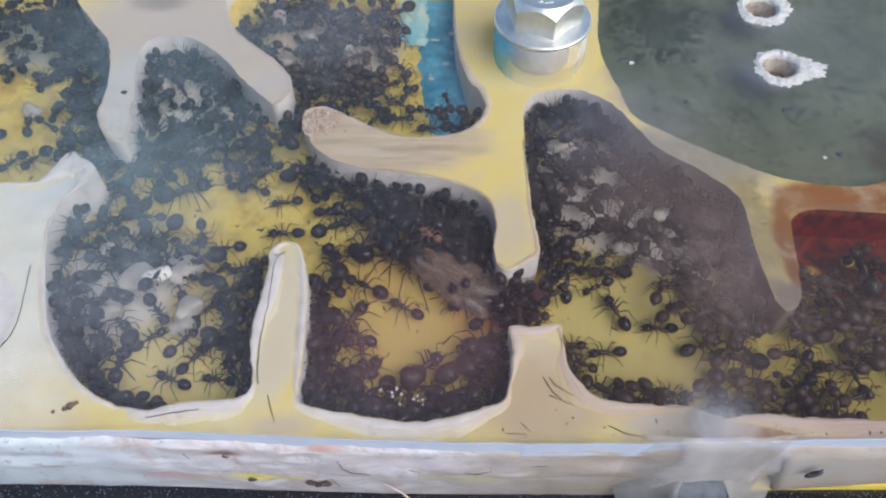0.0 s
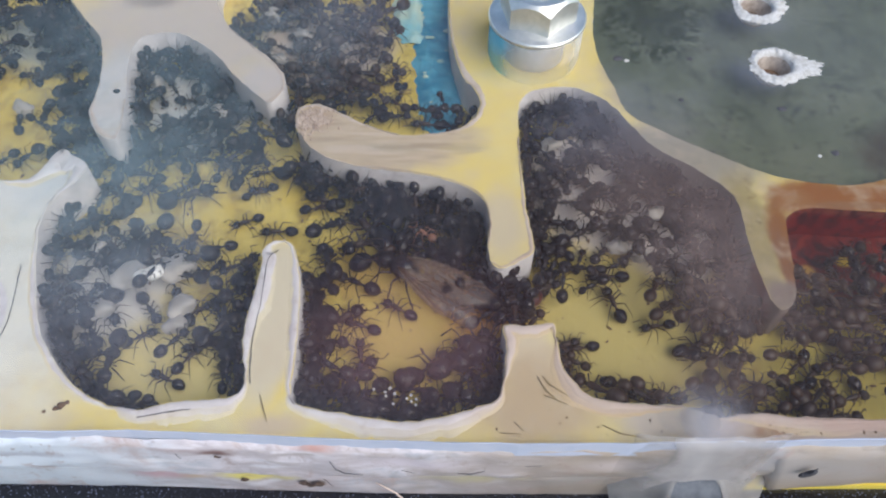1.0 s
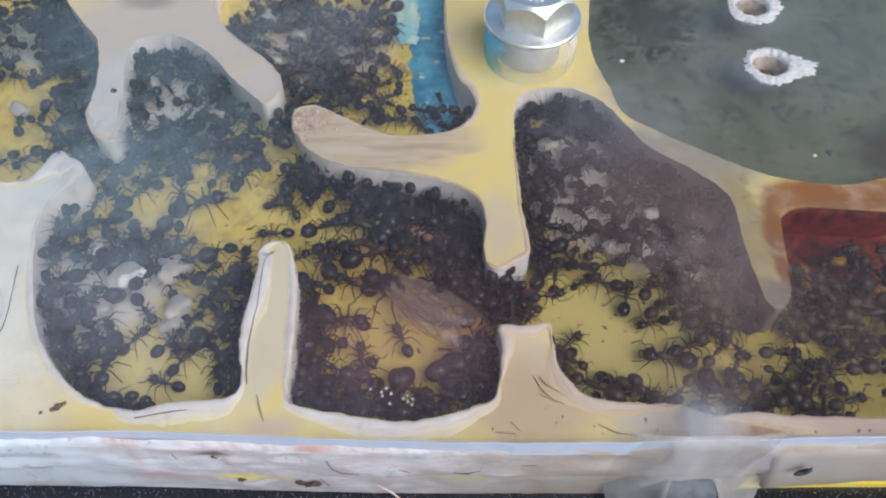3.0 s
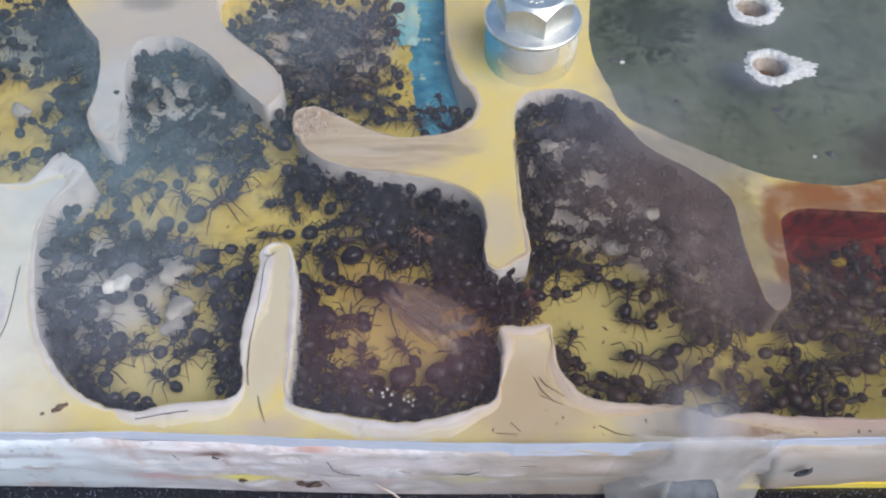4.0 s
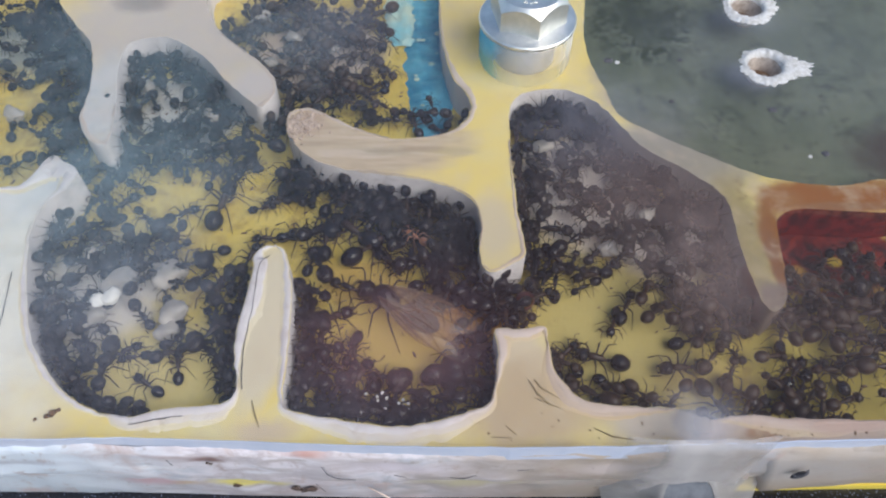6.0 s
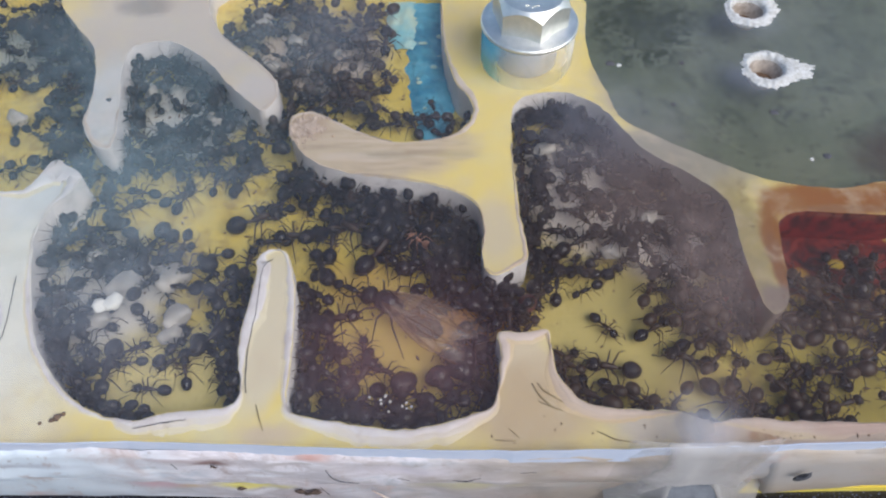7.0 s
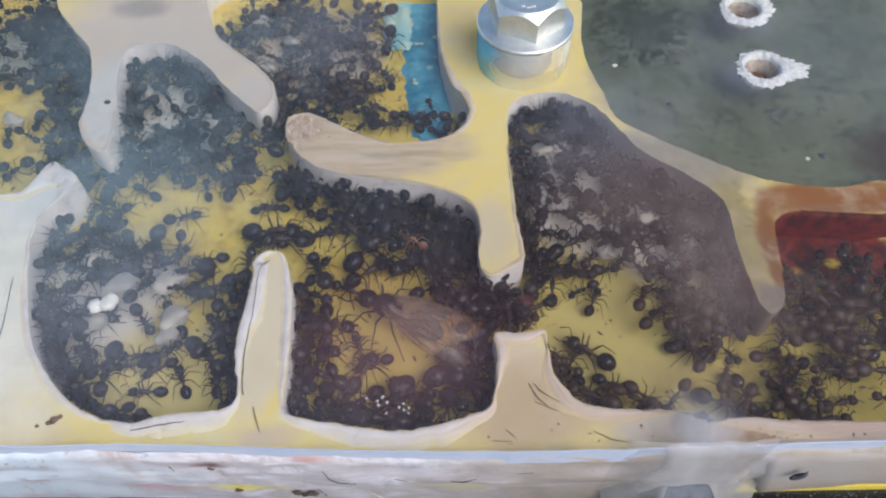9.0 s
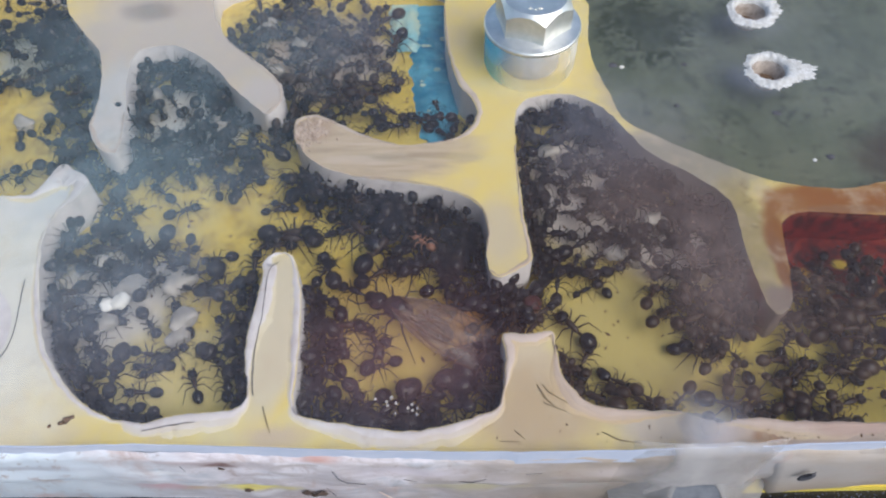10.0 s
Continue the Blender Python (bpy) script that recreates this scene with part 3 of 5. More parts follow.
def strip(line, width, z0, z1, uneven=0.35, side=1):
    """A flat band along one side of a plan line, its outer edge uneven."""
    bm = bmesh.new()
    n, prev = len(line), None
    for i, (x, y) in enumerate(line):
        a, b = Vector(line[max(i - 1, 0)]), Vector(line[min(i + 1, n - 1)])
        d = (b - a).normalized()
        out = Vector((d.y, -d.x)) * side
        fade = min(1, 0.04 + 2.8 * min(i, n - 1 - i) / n)
        w = width * fade * (1 + uneven * noise.noise((x * 0.35, y * 0.35, 7.0 + width)) + 0.6 * uneven * noise.noise((x * 1.7, y * 1.7, 2.0)))
        p, q = Vector((x, y)) + out * 0.12, Vector((x, y)) + out * (w + 0.12)
        z1 += 0.03 / n
        ring = [bm.verts.new((p.x, p.y, z0)), bm.verts.new((p.x, p.y, z1 - 0.03)), bm.verts.new((p.x + out.x * 0.1, p.y + out.y * 0.1, z1)),
                bm.verts.new((q.x - out.x * 0.15, q.y - out.y * 0.15, z1)), bm.verts.new((q.x, q.y, z0))]
        if prev:
            for k in range(4):
                f = (prev[k], prev[k + 1], ring[k + 1], ring[k])
                bm.faces.new(f if side > 0 else f[::-1])
        prev = ring
    bmesh.ops.recalc_face_normals(bm, faces=bm.faces)
    return bm


def build_nest():
    nest = thing("ant_nest", "cream and white plaster nest block with carved chambers", "ant nest")
    outer = FRONT_LINE + [(95, 150), (-95, 150)]
    body = part("body", plan_slab([outer, CHAMBER, DARK, NICHE], DEPTH, 0.0), PLASTER, nest)
    flat_shaded(body, 50)
    body.data.materials.append(WALL)
    for p in body.data.polygons:
        if abs(p.normal.z) < 0.5 and p.center.y > 0.0295:
            p.material_index = 1
    base = part("base", plan_slab([outer], TABLE + 1.2, DEPTH), FLOOR, nest, "yellow floor layer of the chambers")
    flat_shaded(base)
    sheet = part("base_sheet", plan_slab([[(x, y - 0.25) for x, y in FRONT_LINE] + [(95, 150), (-95, 150)]], TABLE, TABLE + 1.2), YELLOW, nest,
                 "yellow bottom sheet")
    flat_shaded(sheet)
    part("damp_block", plan_slab([[(x * 1.0, y) for x, y in DARK]], DEPTH + 0.01, -1.1), DAMP, nest, "grey-green damp block filling a bay", False)
    rims = [(LEFT_BODY[1:9], 2.4), (LEFT_BODY[8:], 0.6), (LEFT_BODY[-2:] + LEFT_FINGER[:4], 1.7), (LEFT_FINGER[3:11], 1.4), (LEFT_FINGER[10:], 0.8),
            (LEFT_FINGER[-2:] + NEAR_MIDDLE[:7], 1.5), (NEAR_MIDDLE[6:13], 1.1), (NEAR_MIDDLE[12:] + NEAR_RIGHT[:3], 1.4), (NEAR_RIGHT[3:], 1.2),
            (RIGHT_ARCH[10:], 0.7), (HOOK[:7], 0.25), (HOOK[9:], 0.5), (Y_BODY[2:9], 0.5), (Y_LEG[:8], 0.9), (BLUE_BAY[:9], 1.1)]
    for k, (pts, w) in enumerate(rims):
        line = smooth_line(pts, 8, False, 0.16)
        if k >= 9:
            part("rim", strip(line, w * 0.7, -0.02, 0.07, 0.6), RIM_EDGE, nest, "thin pinkish edge of the plaster wall")
            continue
        part("rim", strip(line, w * (0.62 if k in (2, 5, 7, 8) else 1.0), -0.02, 0.12, 0.45), WHITE, nest, "white rim along the chamber edge")
        if k not in (2, 5, 7, 8):
            part("rim_margin", strip(line, w * 1.4, -0.02, 0.03 + 0.0015 * k, 0.35), CREAM, nest, "cream margin behind the rim")
        else:
            part("rim_step", strip(line, w * 1.05, -0.02, 0.078 + 0.001 * k, 0.25), PALE, nest, "second white step behind the rim")
            part("rim_margin", strip(line, w * 1.45, -0.02, 0.03 + 0.0015 * k, 0.3), CREAM, nest, "thin white margin behind the steps")
    part("niche_fill", plan_slab([NICHE], DEPTH + 0.01, -0.7), WHITE, nest, "white plaster in a shallow niche", False)
    return nest


def seal_band(prof, seed, amount, x0, x1):
    bm = bmesh.new()
    rows = []
    for i in range(int(2 * (x1 - x0)) + 1):
        x = x0 + i * 0.5
        y0 = 27.7 + 0.9 * min(1, max(0, (-x - 8) / 30)) + 0.4 * min(1, max(0, (x - 15) / 30))
        ring = []
        for k, (dy, z) in enumerate(prof):
            j = noise.noise((x * 0.16, z * 0.6, seed)) * 0.3 + noise.noise((x * 0.4, z * 0.4, seed + 4)) * 0.2
            drop = amount * (noise.noise((x * 0.12, seed, 0.3)) + 0.4 * noise.noise((x * 0.5, seed, 1.3))) if k >= len(prof) - 2 else 0
            if k < 2:
                drop = 0.5 * noise.noise((x * 0.2, seed, 5.3)) + 0.35 * noise.noise((x * 0.9, seed, 8.3))
            ring.append(bm.verts.new((x, y0 + dy - (j if 1 < k < len(prof) - 1 else 0), z + drop)))
        rows.append(ring)
    for a, b in zip(rows, rows[1:]):
        for k in range(len(a) - 1):
            bm.faces.new((a[k], b[k], b[k + 1], a[k + 1]))
    return bm


def build_front_seal():
    """The smeared silicone seal along the front of the block, laid in two passes."""
    seal = thing("front_seal", "smeared whitish silicone seal along the nest's front", "sealant")
    part("upper_bead", seal_band([(0.1, 1.35), (-0.42, 1.0), (-0.5, -0.4), (-0.55, -2.0), (-0.65, -3.4), (-0.68, -4.6), (-0.66, -5.6), (-0.48, -6.3)], 1.7, 0.9, -90, 90), SILICONE, seal, "whitish upper bead")
    part("lower_bead", seal_band([(0.1, -4.6), (-0.36, -5.4), (-0.5, -6.2), (-0.56, -7.4), (-0.6, -8.6), (-0.6, -9.8), (-0.55, -11.3), (-0.5, -11.85)], 6.1, 0.22, -90, 33), LOWER_SILICONE, seal, "greyer dirty lower bead")
    bm = bmesh.new()
    rows = []
    for i in range(61):
        x = i * 0.9
        low = -10.4 + 2.6 * min(1, x / 13) + 0.25 * noise.noise((x * 0.3, 2.0, 4.0))
        ring = []
        for k, f in enumerate((0, 0.04, 0.2, 0.45, 0.7, 0.93, 1.0, 1.02)):
            z = 1.1 + (low - 1.1) * f
            dy = (0.2, -0.55, -0.85, -0.95, -1.0, -1.02, -0.85, 0.3)[k] + 0.12 * noise.noise((x * 0.3, z * 0.4, 9.0))
            if i == 0:
                dy = 0.1
            ring.append(bm.verts.new((32.2 + x + (1 - x / 54) * 2.6 * f, 28.1 + dy, z)))
        rows.append(ring)
    for u, v in zip(rows, rows[1:]):
        for k in range(7):
            bm.faces.new((u[k], v[k], v[k + 1], u[k + 1]))
    part("flap", bm, SILICONE, seal, "smooth greyish flap of silicone")
    return seal


def build_cover():
    cover = thing("cover_plate", "clear acrylic cover plate, fogged and dusty, with painted haze", "cover plate")
    ring = [(x, y) for x, y in FRONT_LINE] + [(94, 149), (-94, 149)]
    holes = [circle(45.05, 81.4, 2.35, 28), circle(45.5, 94.0, 2.35, 28), circle(12.45, 86.75, 6.62, 40)]
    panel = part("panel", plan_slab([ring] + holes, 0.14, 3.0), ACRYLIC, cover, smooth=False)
    panel.visible_shadow = False
    panel.data.materials.append(THROUGH)
    for p in panel.data.polygons:
        p.material_index = 0 if p.normal.z > 0.5 else 1
    edge = part("edge", strip(FRONT_LINE, 0.25, 0.16, 2.95, 0.2), EDGE, cover, "bluish front edge", False)
    edge.visible_shadow = False
    for hx, hy, tail in ((45.05, 81.4, 1), (45.5, 94.0, 0)):
        bm = bmesh.new()
        rows, n = [], 120
        for k in range(n):
            a = k * math.tau / n
            c, d = math.cos(a), math.sin(a)
            jag = 1 + 0.14 * noise.noise((2.5 * c, 2.5 * d, hx)) + 0.09 * noise.noise((8 * c, 8 * d, hy)) + 0.07 * noise.noise((20 * c, 20 * d, hy))
            r1 = 3.75 * jag * (1.0 if d > 0 else 1.1) * (1 - 0.10 * max(0, -c))
            if tail:
                wisp = max(0, math.cos(a + 0.12)) ** 9
                r1 += wisp * (2.0 + 2.6 * max(-0.3, noise.noise((30 * c, 30 * d, 1))))
            else:
                r1 += 0.9 * max(0, math.cos(a - 0.5)) ** 14 * (1 + noise.noise((26 * c, 26 * d, 4)))
            lip = 2.34 * (1 + 0.05 * noise.noise((3 * c, 3 * d, 6)))
            prof = [(2.2, 1.2), (lip, 2.9), (lip + 0.2, 3.2), (lip + 0.45, 3.34), (0.5 * (lip + r1) + 0.1, 3.24), (0.2 * lip + 0.8 * r1, 3.1), (r1, 3.012)]
            rows.append([bm.verts.new((hx + r * c, hy + r * d * 0.95, z + (0.3 * noise.noise((c * r * 2.2, d * r * 2.2, 2.0)) if 2 <= i <= 5 else 0)))
                         for i, (r, z) in enumerate(prof)])
        for k in range(n):
            u, v = rows[k], rows[(k + 1) % n]
            for i in range(6):
                bm.faces.new((u[i], v[i], v[i + 1], u[i + 1]))
        bmesh.ops.recalc_face_normals(bm, faces=bm.faces)
        part("burr", bm, BURR, cover, "rough white burr round a drilled hole")
        bm = bmesh.new()
        bmesh.ops.create_cone(bm, cap_ends=False, segments=28, radius1=1.7, radius2=2.24, depth=2.0, matrix=Matrix.Translation((hx, hy, 1.6)))
        bmesh.ops.recalc_face_normals(bm, faces=bm.faces)
        part("bore", bm, BORE, cover, "dusty drilled bore")
        bm = bmesh.new()
        bmesh.ops.create_circle(bm, cap_ends=True, segments=28, radius=1.72, matrix=Matrix.Translation((hx, hy, 0.62)))
        part("bore_bottom", bm, DEBRIS, cover, "brown disc at the bottom of the bore", False)
    return cover


def build_bolt():
    bolt = thing("hex_bolt", "zinc-plated hex flange bolt on a clear plastic bush", "bolt", at=(12.45, 86.75, 6.45))

    def turned(prof, n=56):
        bm = bmesh.new()
        rings = [[bm.verts.new((r * math.cos(k * math.tau / n), r * math.sin(k * math.tau / n), z)) for k in range(n)] for r, z in prof]
        for u, v in zip(rings, rings[1:]):
            for k in range(n):
                bm.faces.new((u[k], u[(k + 1) % n], v[(k + 1) % n], v[k]))
        bm.faces.new(rings[0][::-1])
        bm.faces.new(rings[-1])
        return bm
    flat_shaded(part("flange", turned(((5.9, 0.0), (6.45, 0.02), (6.68, 0.15), (6.7, 0.5), (6.55, 0.68), (6.1, 0.72), (5.4, 0.86), (4.7, 1.2))), STEEL, bolt), 40)
    bm = bmesh.new()
    n, rows = 96, []
    turn = radians(11)
    for k in range(n):
        a = k * math.tau / n
        r = 4.64 / math.cos((a - turn + math.pi / 6) % (math.pi / 3) - math.pi / 6)
        chamfer = max(0.0, r - 4.66) * 1.3
        c, s = math.cos(a), math.sin(a)
        top = min(r, 4.3)
        rows.append([bm.verts.new((r * c, r * s, 0.8)), bm.verts.new((r * c, r * s, 4.75 - chamfer)), bm.verts.new((top * c, top * s, 5.2)),
                     bm.verts.new((3.5 * c, 3.5 * s, 5.3)), bm.verts.new((3.1 * c, 3.1 * s, 5.2))])
    for k in range(n):
        u, v = rows[k], rows[(k + 1) % n]
        for i in range(4):
            bm.faces.new((u[i], v[i], v[i + 1], u[i + 1]))
    bm.faces.new([r[4] for r in rows])
    flat_shaded(part("head", bm, STEEL, bolt), 25)
    for x, y, w in ((-0.9, -3.75, 0.5), (0.4, -3.8, 0.6), (-0.2, -4.0, 0.3)):
        bm = bmesh.new()
        bmesh.ops.create_cube(bm, size=1, matrix=Matrix.Translation((x, y + 0.9, 5.3)) @ Matrix.Diagonal((w, 0.3, 0.16, 1)))
        part("stamp_mark", bm, STEEL, bolt, "raised stamped bar", False)
    spacer = part("spacer", turned([(6.0, -6.9), (6.3, -6.4), (6.5, -5.6), (6.55, -3.0), (6.5, -0.6), (6.2, -0.02)]), SPACER, bolt, "clear plastic bush through the cover")
    spacer.visible_shadow = False
    part("shank", turned([(2.6, -12), (2.6, 0.1)], 20), STEEL, bolt)
    sleeve = part("sleeve", turned([(4.0, -6.3), (4.3, -6.0), (4.3, -0.6), (4.1, -0.05)], 40), SLEEVE, bolt, "misted inner sleeve")
    sleeve.visible_shadow = False
    return bolt


# ---------------------------------------------------------------- ants
def leg_mesh(bm, side, root, knee, foot, thin=1.0):
    r, k, f = (Vector((p[0], p[1] * side, p[2])) for p in (root, knee, foot))
    ankle = k.lerp(f, 0.62) + Vector((0, 0, 0.06))
    hip = r.lerp(k, 0.22) + Vector((0, 0, -0.05))
    tube(bm, [(0, 0, 0), hip - r, (r.lerp(k, 0.6) + Vector((0, 0, 0.05))) - r, k - r, k.lerp(f, 0.3) - r, ankle - r, f - r],
         [0.10 * thin, 0.09 * thin, 0.085 * thin, 0.06 * thin, 0.055 * thin, 0.04 * thin, 0.025 * thin], 5)


LEGS = [((0.55, 0.22, 0.85), (1.05, 0.95, 1.35), (1.75, 1.75, 0.0)), ((0.15, 0.24, 0.82), (0.15, 1.15, 1.45), (0.05, 2.25, 0.0)),
        ((-0.3, 0.22, 0.85), (-0.85, 1.1, 1.5), (-1.85, 2.05, 0.0))]


def thorax_bm():
    bm = bmesh.new()
    loft_x(bm, [(-1.15, 0.95, 0.06, 0.06), (-1.05, 0.98, 0.15, 0.17), (-0.92, 0.96, 0.17, 0.20), (-0.8, 0.92, 0.10, 0.11), (-0.68, 0.95, 0.16, 0.2), (-0.45, 1.0, 0.27, 0.30),
                (-0.1, 1.03, 0.29, 0.31), (0.1, 1.08, 0.30, 0.34), (0.4, 1.1, 0.33, 0.36), (0.65, 1.06, 0.26, 0.28), (0.8, 1.02, 0.12, 0.13)], 9)
    return bm


def gaster_bm(fat=1.0):
    bm = bmesh.new()
    rows = [(x, z, w * fat, h * fat) for x, z, w, h in egg_rows(-2.85, -1.1, 0.88, 0.98, 0.70, 0.66, 9, 0.15)]
    for i in (3, 5):
        x, z, w, h = rows[i]
        rows[i] = (x, z, w * 0.985, h * 0.985)
    loft_x(bm, rows, 12)
    return bm


def head_bm(big=1.0):
    bm = bmesh.new()
    loft_x(bm, [(0.78, 1.02, 0.2 * big, 0.2), (0.86, 1.02, 0.46 * big, 0.36), (1.05, 1.02, 0.58 * big, 0.45), (1.35, 1.0, 0.60 * big, 0.46), (1.6, 0.95, 0.52 * big, 0.38),
                (1.78, 0.9, 0.40 * big, 0.28), (1.86, 0.88, 0.2 * big, 0.15)], 10)
    for s in (-1, 1):
        tube(bm, [(1.75, 0.3 * s, 0.86), (2.0, 0.34 * s, 0.82), (2.15, 0.08 * s, 0.8)], [0.12, 0.10, 0.03], 5)
    return bm


def antenna_bm(s):
    bm = bmesh.new()
    tube(bm, [(0, 0, 0), (0.35, 0.45 * s, 0.22), (0.62, 0.72 * s, 0.2), (0.95, 0.62 * s, 0.0), (1.35, 0.5 * s, -0.25)], [0.05, 0.045, 0.05, 0.055, 0.06], 5)
    return bm


def build_ant(name, label, group, scale, head=1.0, fat=1.0, thin=1.0):
    ant = thing(name, label, "ant", group)
    part("thorax", thorax_bm(), BROWN, ant)
    part("gaster", gaster_bm(fat), GASTER, ant)
    hd = part("head", head_bm(head), BLACK, ant)
    for s in (1, -1):
        a = part("antenna", antenna_bm(s), BROWN, hd)
        a.location = Vector((1.55, 0.2 * s, 1.2)) * MM
    for root, knee, foot in LEGS:
        for s in (1, -1):
            bm = bmesh.new()
            leg_mesh(bm, s, root, knee, foot, thin)
            leg = part("leg", bm, BROWN, ant)
            leg.location = Vector((root[0], root[1] * s, root[2])) * MM
    ant.scale = (scale,) * 3
    return ant


def packed_ant(tuck):
    """Corners and faces of one ant of the crowd; tuck draws its legs in."""
    src = bmesh.new()
    loft_x(src, egg_rows(-2.85, -1.1, 0.88, 0.98, 0.72, 0.68, 8, 0.15), 10)
    loft_x(src, [(-1.1, 0.95, 0.12, 0.12), (-0.8, 0.95, 0.13, 0.15), (-0.4, 1.0, 0.28, 0.30), (0.35, 1.1, 0.32, 0.35), (0.8, 1.02, 0.12, 0.13)], 7)
    loft_x(src, [(0.8, 1.02, 0.25, 0.22), (1.05, 1.02, 0.56, 0.43), (1.4, 1.0, 0.60, 0.46), (1.75, 0.9, 0.42, 0.28), (1.86, 0.88, 0.2, 0.15)], 8)
    for root, knee, foot in LEGS:
        for s in (1, -1):
            r, k, f = (Vector((p[0], p[1] * s, p[2])) for p in (root, knee, foot))
            tube(src, [r, k.lerp(r, tuck * 0.5), f.lerp(k.lerp(r, tuck), tuck)], [0.075, 0.06, 0.035], 4)
    for s in (1, -1):
        tube(src, [(1.55, 0.2 * s, 1.2), (2.0, 0.7 * s, 1.35), (2.55 - 0.4 * tuck, 0.6 * s, 1.0)], 0.055, 4)
    src.verts.index_update()
    co = np.array([v.co[:] for v in src.verts])
    faces = [[v.index for v in f.verts] for f in src.faces]
    src.free()
    return co, faces


def pile_of_ants(spots, cuticle):
    """Adds many simple ants to one mesh; each spot is a pose in millimetres and a size."""
    verts, polys = [], []
    for k, (m, s) in enumerate(spots):
        co, faces = PACKED[0 if k % 4 == 0 else 1]
        base = len(verts)
        rot, loc = np.array(m.to_3x3()), np.array(m.translation)
        verts.extend(map(tuple, (co * s) @ rot.T + loc))
        polys.extend([[base + i for i in f] for f in faces])
    me = bpy.data.meshes.new("ant_pile")
    me.from_pydata([(x * MM, y * MM, z * MM) for x, y, z in verts], [], polys)
    for p in me.polygons:
        p.use_smooth = True
    me.materials.append(cuticle)
    return me


# places where the colony crowds together: x, y, half width, half depth, how many
FAR_CROWD = [
    (-62, 95, 10, 9, 24), (-59, 73, 5, 3, 8), (-55, 86, 4, 9, 12), (-41, 86, 5, 6, 17), (-33, 79, 6, 7, 20), (-42, 74, 5, 4, 10), (-36, 74, 9, 4, 13),
    (-27, 95, 6, 7, 22), (-19, 89, 5, 7, 22), (-16, 99, 7, 6, 20), (-12, 79, 5, 2, 14), (-1, 78, 3, 2, 8), (-49, 72, 4, 3, 16)]
BACK_CROWD = [
    (-29, 71, 5, 3, 13), (-52, 80, 3, 6, 16), (-40, 71, 8, 3, 11), (-71, 88, 6, 10, 8), (-70, 99, 8, 6, 26), (-60, 101, 5, 6, 22),
    (-57, 93, 4, 5, 18), (-15, 86, 4, 4, 10), (-24, 101, 6, 5, 22), (-14, 102, 5, 4, 12), (-9.5, 85, 3, 5, 9), (-31, 86, 3, 4, 10),
    (-23, 79, 3, 3, 10)]
LEFT_CROWD = [
    (-1, 60, 7, 5, 40), (-6, 64, 5, 3, 24), (-14, 67, 5, 3, 18), (2, 52, 3, 5, 30), (7, 48, 3, 2, 12), (-44, 66, 4, 4, 12), (-46, 58, 4, 4, 14),
    (-37, 55, 8, 2, 26), (-44, 51, 4, 3, 10), (-43, 44, 4, 4, 15), (-40, 38, 3, 3, 8), (-31, 50, 4, 3, 14), (-32, 45, 6, 3, 8), (-25, 48, 2, 5, 18),
    (-25, 40, 1, 4, 5)]
MIDDLE_CROWD = [
    (-15.5, 46, 1.5, 4, 10), (-14.4, 38, 2, 4, 16), (-5, 34, 8, 1.7, 30), (-13, 48, 3, 3, 4), (4, 38, 2, 4, 14), (-13, 56, 4, 4, 7),
    (-6, 54, 3, 2, 4)]
ARCH_CROWD = [
    (15.5, 75, 5, 6, 26), (20, 66, 8, 9, 42), (28, 58, 6, 7, 20), (33, 60, 2, 4, 5), (28, 66.5, 3, 2, 6), (16.5, 54, 5, 4, 14), (34, 54, 2, 5, 8),
    (30, 49, 5, 4, 17), (12.5, 60, 2, 7, 10), (34, 43, 4, 5, 10), (36, 36, 5, 2.2, 12)]
RIGHT_CROWD = [
    (14, 39, 1, 3, 6), (21, 35, 5, 1, 9), (42, 47, 4, 4, 18), (50, 47, 4, 6, 29), (47, 37, 5, 3, 8), (52, 50.5, 3, 2, 5), (41, 36, 4, 3, 9),
    (10, 46, 2, 2, 6)]
CROWDS = [FAR_CROWD + BACK_CROWD, LEFT_CROWD, MIDDLE_CROWD, ARCH_CROWD + RIGHT_CROWD]
rng = random.Random(11)
ANT_SPOTS, PILES = [], []
WALKER_SIZES = [0.9, 0.85, 0.95, 0.95, 1.0, 1.1, 1.0, 1.25, 1.25, 0.9, 1.6, 1.5, 1.45, 1.05, 1.0, 0.95, 1.15, 1.3, 1.1, 0.95, 1.05, 0.95, 1.35, 1.1, 1.2, 0.9, 1.0, 0.85, 0.9, 0.85, 0.8, 0.85, 1.0, 1.05, 0.9, 0.9]
# ants that cling to the far wall of the middle chamber: x, y, heading, size
CLINGING = [(-1.0, 61.8, 262, 1.05), (2.8, 60.9, 255, 0.9), (-4.0, 62.9, 275, 1.0), (-7.0, 64.0, 285, 0.9), (-9.9, 64.2, 250, 0.9), (-14.6, 66.6, 300, 0.95),
            (-12.2, 65.4, 240, 0.9), (6.6, 49.2, 200, 1.0), (8.4, 49.0, 170, 0.95), (-47.6, 59.5, 290, 0.9), (-45.6, 47.5, 70, 1.35)]

